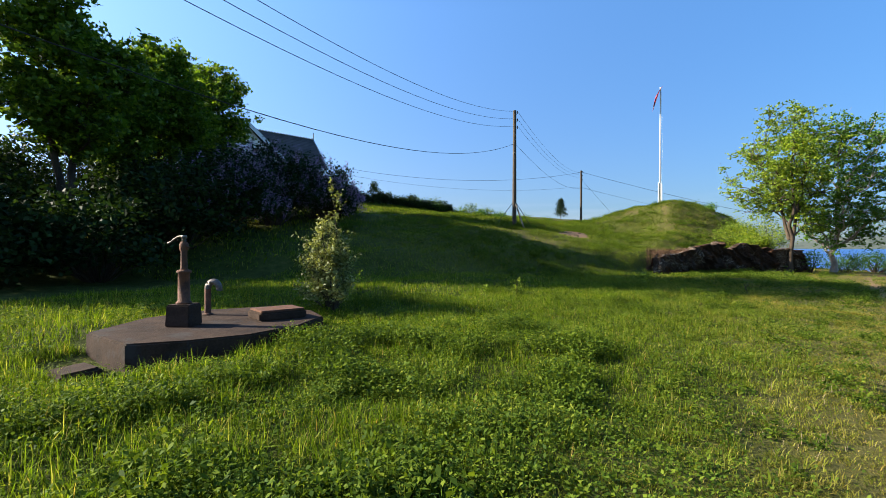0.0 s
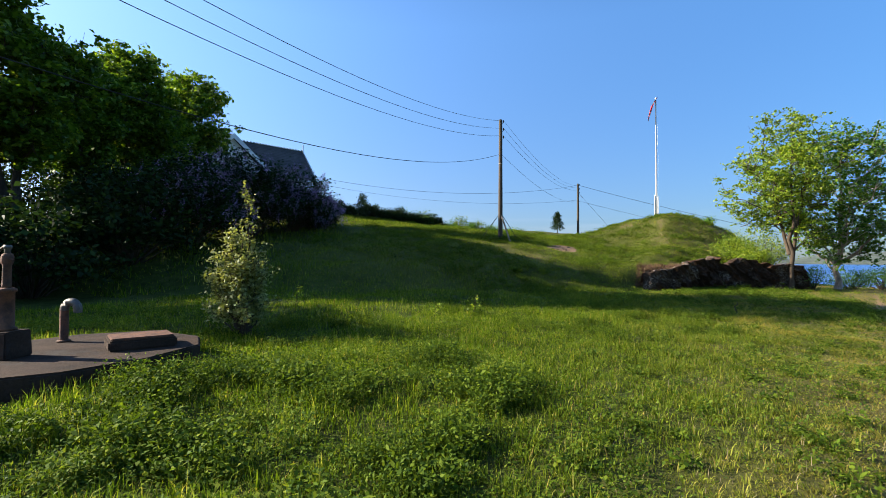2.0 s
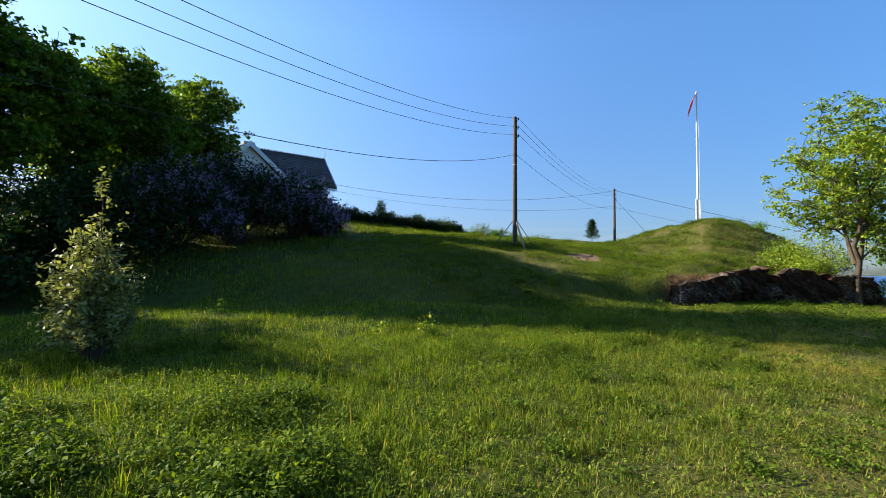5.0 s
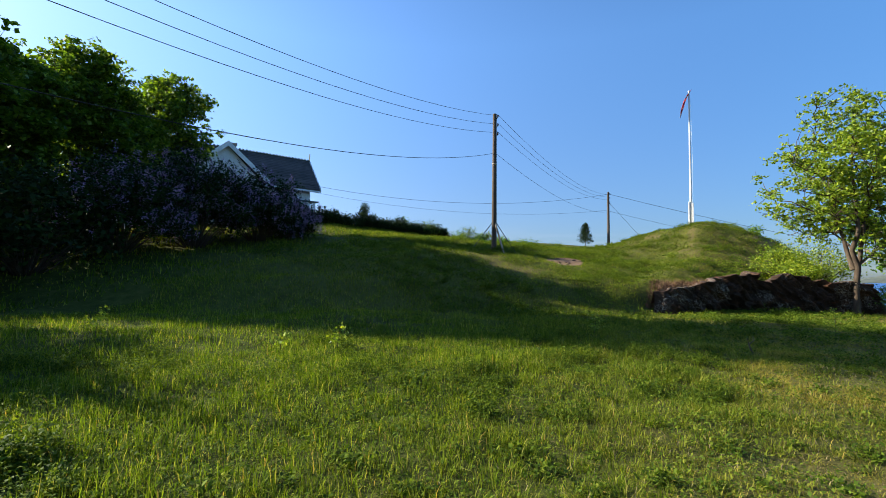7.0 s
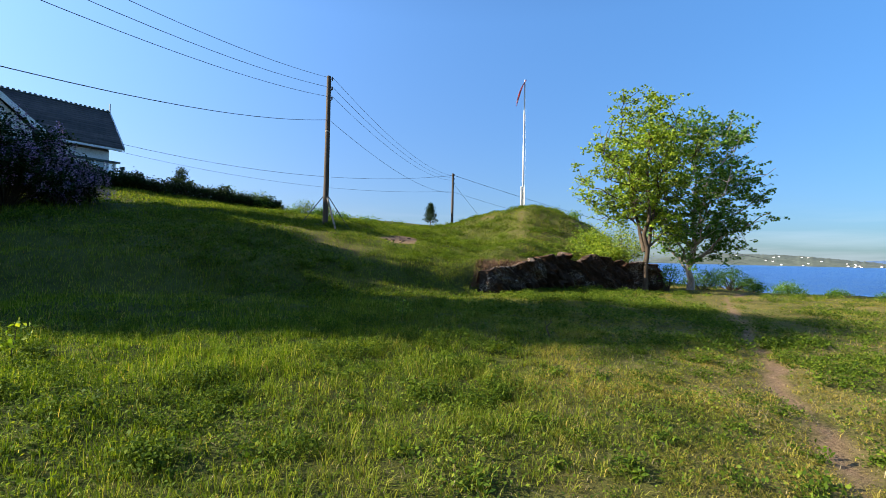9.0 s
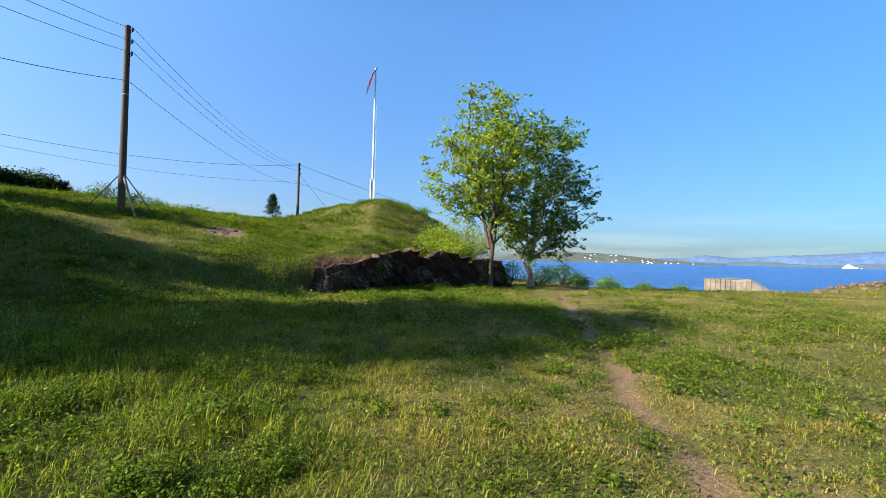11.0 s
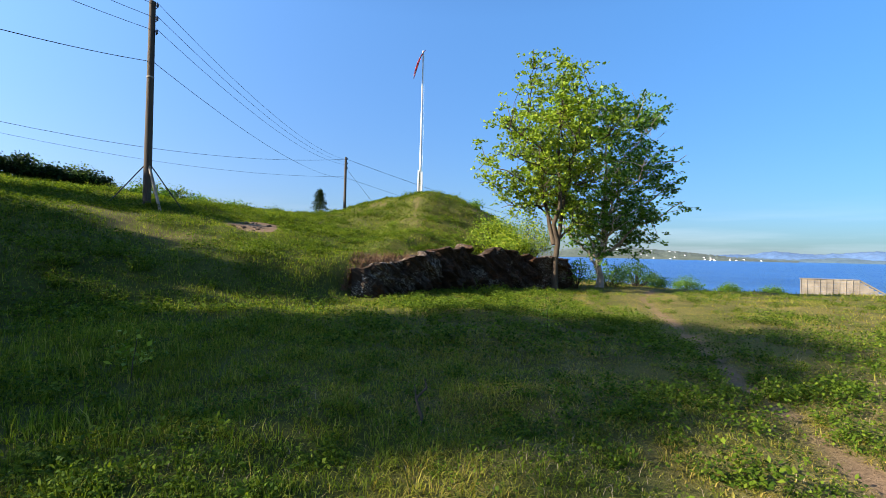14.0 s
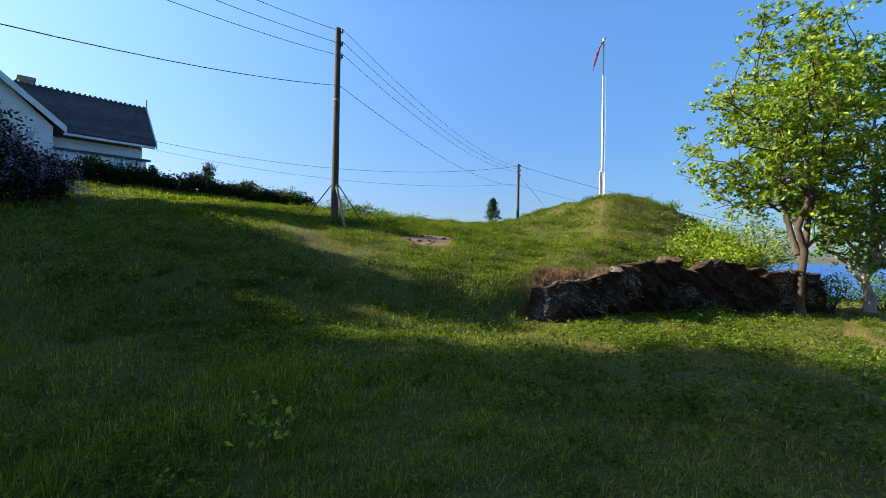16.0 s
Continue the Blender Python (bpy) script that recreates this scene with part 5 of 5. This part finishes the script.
def blades(name, points, height, width, gen, label, far=False, way=None):
    """Grass blades: a base, a bend and a tip each, with a dry attribute that also holds the shade tint."""
    n = len(points)
    x, y = points[:, 0], points[:, 1]
    z = land(x, y) - 0.01
    a = gen.uniform(0, 2 * np.pi, n) if way is None else way
    lean = np.abs(gen.normal(0.62, 0.42, n)) + flatness(x, y) * gen.uniform(0.2, 1.1, n)
    h = height * gen.uniform(0.45, 1.35, n)
    w = width * gen.uniform(0.5, 1.4, n)
    dx, dy = np.cos(a), np.sin(a)
    px, py = -dy * w / 2, dx * w / 2
    low, high = np.minimum(lean * 0.6, 1.25), np.minimum(lean * 1.7, 1.75)
    b1, m = 0.55 * h * np.sin(low), 0.55 * h * np.cos(low)
    b2, t = b1 + 0.5 * h * np.sin(high), m + 0.5 * h * np.cos(high)
    v = np.empty((n, 5, 3), np.float32)
    v[:, 0] = np.stack([x - px, y - py, z], 1)
    v[:, 1] = np.stack([x + px, y + py, z], 1)
    v[:, 2] = np.stack([x + dx * b1 + px * 0.8, y + dy * b1 + py * 0.8, z + m], 1)
    v[:, 3] = np.stack([x + dx * b1 - px * 0.8, y + dy * b1 - py * 0.8, z + m], 1)
    v[:, 4] = np.stack([x + dx * b2, y + dy * b2, z + np.maximum(t, 0.01)], 1)
    base = np.arange(n)[:, None] * 5
    per = 5
    if far:
        v, per, base = v[:, [0, 1, 4]], 3, np.arange(n)[:, None] * 3
        ob = raw_mesh(name, v.reshape(-1, 3), [], base + np.array([[0, 1, 2]]), GRASS)
    else:
        ob = raw_mesh(name, v.reshape(-1, 3), base + np.array([[0, 1, 2, 3]]), base + np.array([[3, 2, 4]]), GRASS)
    dry_tint = dry_and_shade_tint(x, y) * gen.uniform(0, 1, n) ** 0.7
    dry_tint = np.where(gen.uniform(0, 1, n) < 0.02, 0.9, dry_tint)
    at = ob.data.attributes.new("dry", "FLOAT", "POINT")
    at.data.foreach_set("value", np.repeat(dry_tint, per).astype(np.float32))
    return tagged(ob, label, "grass", kind="stuff")


def flatness(x, y):
    """How far the grass is trodden down."""
    east = smooth(-1, 3.5, x) * smooth(5, 11, y)
    return np.clip(0.75 * east + 0.8 * np.exp(-(np.abs(from_line(x, y, TRACK)) / 0.9) ** 2), 0, 1.0)


def dry_and_shade_tint(x, y):
    east = smooth(-1.5, 5, x) * smooth(3, 9, y)
    worn = np.exp(-(np.abs(from_line(x, y, TRACK)) / 1.0) ** 2)
    # the rise at y 15-18 is olive tint standing in for the shade's warmer tone
    d = np.clip(0.03 + 0.07 * smooth(-3, 1, x) + 0.14 * smooth(15, 18, y) + 0.5 * east * value_noise(x, y, 1.2, 81) + 0.45 * worn + 0.6 * smooth(0.6, 0.85, value_noise(x, y, 0.8, 83)) * east, 0, 0.9)
    knoll = np.exp(-(((x - 1) / 6) ** 2 + ((y - 42) / 7) ** 2))
    lip = np.exp(-((from_line(x, y, FOOT) - 0.8) / 0.7) ** 2) * smooth(-1, 0, x) * (x < 7)
    return np.clip(d + 0.05 * knoll + 0.6 * lip, 0, 0.95)


def tallness(x, y):
    """Longer growth west of the track, short where people tread."""
    worn = np.abs(from_line(x, y, TRACK))
    t = 0.55 + 0.45 * smooth(0.5, 3.2, worn)
    east = smooth(0, 3, x) * smooth(4, 9, y)
    return t * (1 - 0.10 * east) * (0.3 + 0.75 * value_noise(x, y, 0.9, 87) + 0.65 * value_noise(x, y, 0.3, 89))


def meadow(name, x0, x1, y0, y1, density, height, width, seed, label, inside=None, far=False):
    g = np.random.default_rng(seed)
    n = int((x1 - x0) * (y1 - y0) * density)
    x, y = g.uniform(x0, x1, n), g.uniform(y0, y1, n)
    # two blades in three stand in tufts and arch outwards
    c = max(1, n // 26)
    tx, ty = g.uniform(x0, x1, c), g.uniform(y0, y1, c)
    own = g.integers(0, c, n)
    ox, oy = g.normal(0, 0.034, n), g.normal(0, 0.034, n)
    tuft = g.uniform(0, 1, n) < (0.0 if far else 0.66)
    x, y = np.where(tuft, tx[own] + ox, x), np.where(tuft, ty[own] + oy, y)
    way = np.where(tuft, np.arctan2(oy, ox) + g.normal(0, 0.5, n), g.uniform(0, 2 * np.pi, n))
    size = np.where(tuft, g.uniform(0.55, 1.5, c)[own], g.uniform(0.5, 1.0, n))
    keep = tuft | (g.uniform(0, 1, n) < 0.35 + 0.9 * value_noise(x, y, 0.35, seed + 1))
    keep &= (g.uniform(0, 1, n) > wear_at(x, y) * 1.1) | (name == "dead_turf")
    keep &= ~((x > -7.15) & (x < -4.7) & (y > 3.4) & (y < 6.3)) & ~((x > -6.6) & (x < -5.1) & (y > 2.75) & (y < 3.6))
    if inside is not None:
        keep &= inside(x, y)
    pts = np.stack([x[keep], y[keep]], 1)
    return blades(name, pts, height * tallness(pts[:, 0], pts[:, 1]) * size[keep], width, g, label, far, way[keep])


def on_rock(x, y):
    d = from_line(x, y, FOOT)
    return (d > -0.35) & (d < 0.1) & (x > -0.9) & (x < 6.6)


def ground_cover(name, x0, x1, y0, y1, density, seed, size, material, label, patchy=0.45):
    """Small low leaves between the blades, in patches."""
    g = np.random.default_rng(seed)
    n = int((x1 - x0) * (y1 - y0) * density)
    x, y = g.uniform(x0, x1, n), g.uniform(y0, y1, n)
    keep = (value_noise(x, y, 0.55, seed) * 0.6 + value_noise(x, y, 1.7, seed + 2) * 0.4 + g.normal(0, 0.14, n) > patchy) & (wear_at(x, y) < 0.3)
    keep &= ~((x > -7.2) & (x < -4.6) & (y > 3.2) & (y < 6.35))
    x, y = x[keep], y[keep]
    z = land(x, y) + g.uniform(0.015, 0.10, len(x)) * (0.5 + value_noise(x, y, 0.55, seed))
    v, q = leaf_arrays(np.stack([x, y, z], 1), size, size * 0.62, g, 0.1, 1.4)
    tagged(raw_mesh(name, v, q, [], material), label, "weeds", kind="stuff")


ground_cover("cover_near_well", -6.5, 0.5, 0.6, 8, 1100, 601, 0.036, WEED, "small low leaves between the grass blades", 0.5)
ground_cover("cover_pale", -5.5, 4, 1.0, 14, 500, 605, 0.034, DOCK, "small pale low leaves between the grass blades", 0.52)
ground_cover("cover_meadow", -4, 5, 8, 19, 500, 611, 0.034, WEED, "small low leaves in the trodden meadow", 0.54)
ground_cover("cover_east", 5, 14, 10, 24, 330, 621, 0.046, WEED, "small low leaves beyond the track", 0.42)
ground_cover("cover_slope", -16, 6, 19, 34, 190, 631, 0.08, WEED, "low leafy growth on the slope", 0.44)
ground_cover("cover_knoll", -12, 6, 32, 50, 180, 635, 0.10, WEED, "low leafy growth on the knoll", 0.46)
ground_cover("cover_bank", -26, -8, 26, 42, 110, 637, 0.12, WEED, "leafy growth on the bank below the hedge", 0.42)
meadow("grass_near_well", -7, 3.5, 0.4, 7.5, 2500, 0.125, 0.0065, 501, "lush long green meadow grass")
meadow("grass_meadow", -5, 4.5, 7.5, 14, 2600, 0.105, 0.006, 502, "green meadow grass mixed with dry blades")
meadow("grass_walk", -3, 7.5, 14, 20, 2300, 0.105, 0.0065, 503, "trodden meadow grass mixed with dry blades")
meadow("grass_east", 3, 10, 4, 14, 1500, 0.11, 0.008, 504, "short dry grass beside the track")
meadow("grass_far_east", 7.5, 22, 14, 30, 420, 0.15, 0.016, 505, "meadow grass and weeds beyond the track", far=True)
meadow("grass_west", -13, -5, 2, 14, 800, 0.16, 0.013, 506, "shaded meadow grass below the grove", far=True)
meadow("grass_slope", -14, 7.5, 20, 29, 750, 0.13, 0.013, 507, "meadow grass at the foot of the slope", lambda x, y: ~on_rock(x, y), far=True)
meadow("grass_mid_west", -14, -3, 14, 20, 800, 0.16, 0.013, 508, "shaded meadow grass", far=True)
meadow("grass_knoll", -22, 7.2, 29, 52, 330, 0.14, 0.022, 509, "rough grass on the knoll and crest", lambda x, y: ~on_rock(x, y), far=True)
meadow("grass_hill_west", -30, -14, 10, 36, 110, 0.24, 0.035, 510, "rough grass on the western slope", far=True)
meadow("grass_shore", 6, 45, 30, 47, 110, 0.2, 0.03, 511, "grass along the shore bank", lambda x, y: (from_line(x, y, FOOT) < -0.3) & (land(x, y) > -1.6), far=True)
g = np.random.default_rng(641)
n = 26000
px, py = g.uniform(-2, 8, n), g.uniform(4, 20, n)
keep = g.uniform(0, 1, n) < smooth(-1.5, 3, px) * (0.25 + 0.75 * smooth(0.4, 0.65, value_noise(px, py, 1.1, 83)))
straw = blades("dead_straw", np.stack([px, py], 1)[keep], 0.06 + 0.05 * g.uniform(0, 1, int(keep.sum())), 0.004, g, "dead straw lying in the trodden grass")
straw.data.materials.clear()
straw.data.materials.append(STRAW)
turf = meadow("dead_turf", -0.9, 6.8, 25, 34.5, 1500, 0.15, 0.012, 651, "dead brown turf hanging over the rock edge", lambda x, y: (from_line(x, y, FOOT) > -0.05) & (from_line(x, y, FOOT) < 1.1))
turf.data.materials.clear()
turf.data.materials.append(TURF)
thatch = ground.data.attributes.new("thatch", "FLOAT", "POINT")
thatch.data.foreach_set("value", np.clip(dry_and_shade_tint(GX, GY) * 1.05 - 0.05, 0, 0.9).astype(np.float32).ravel())
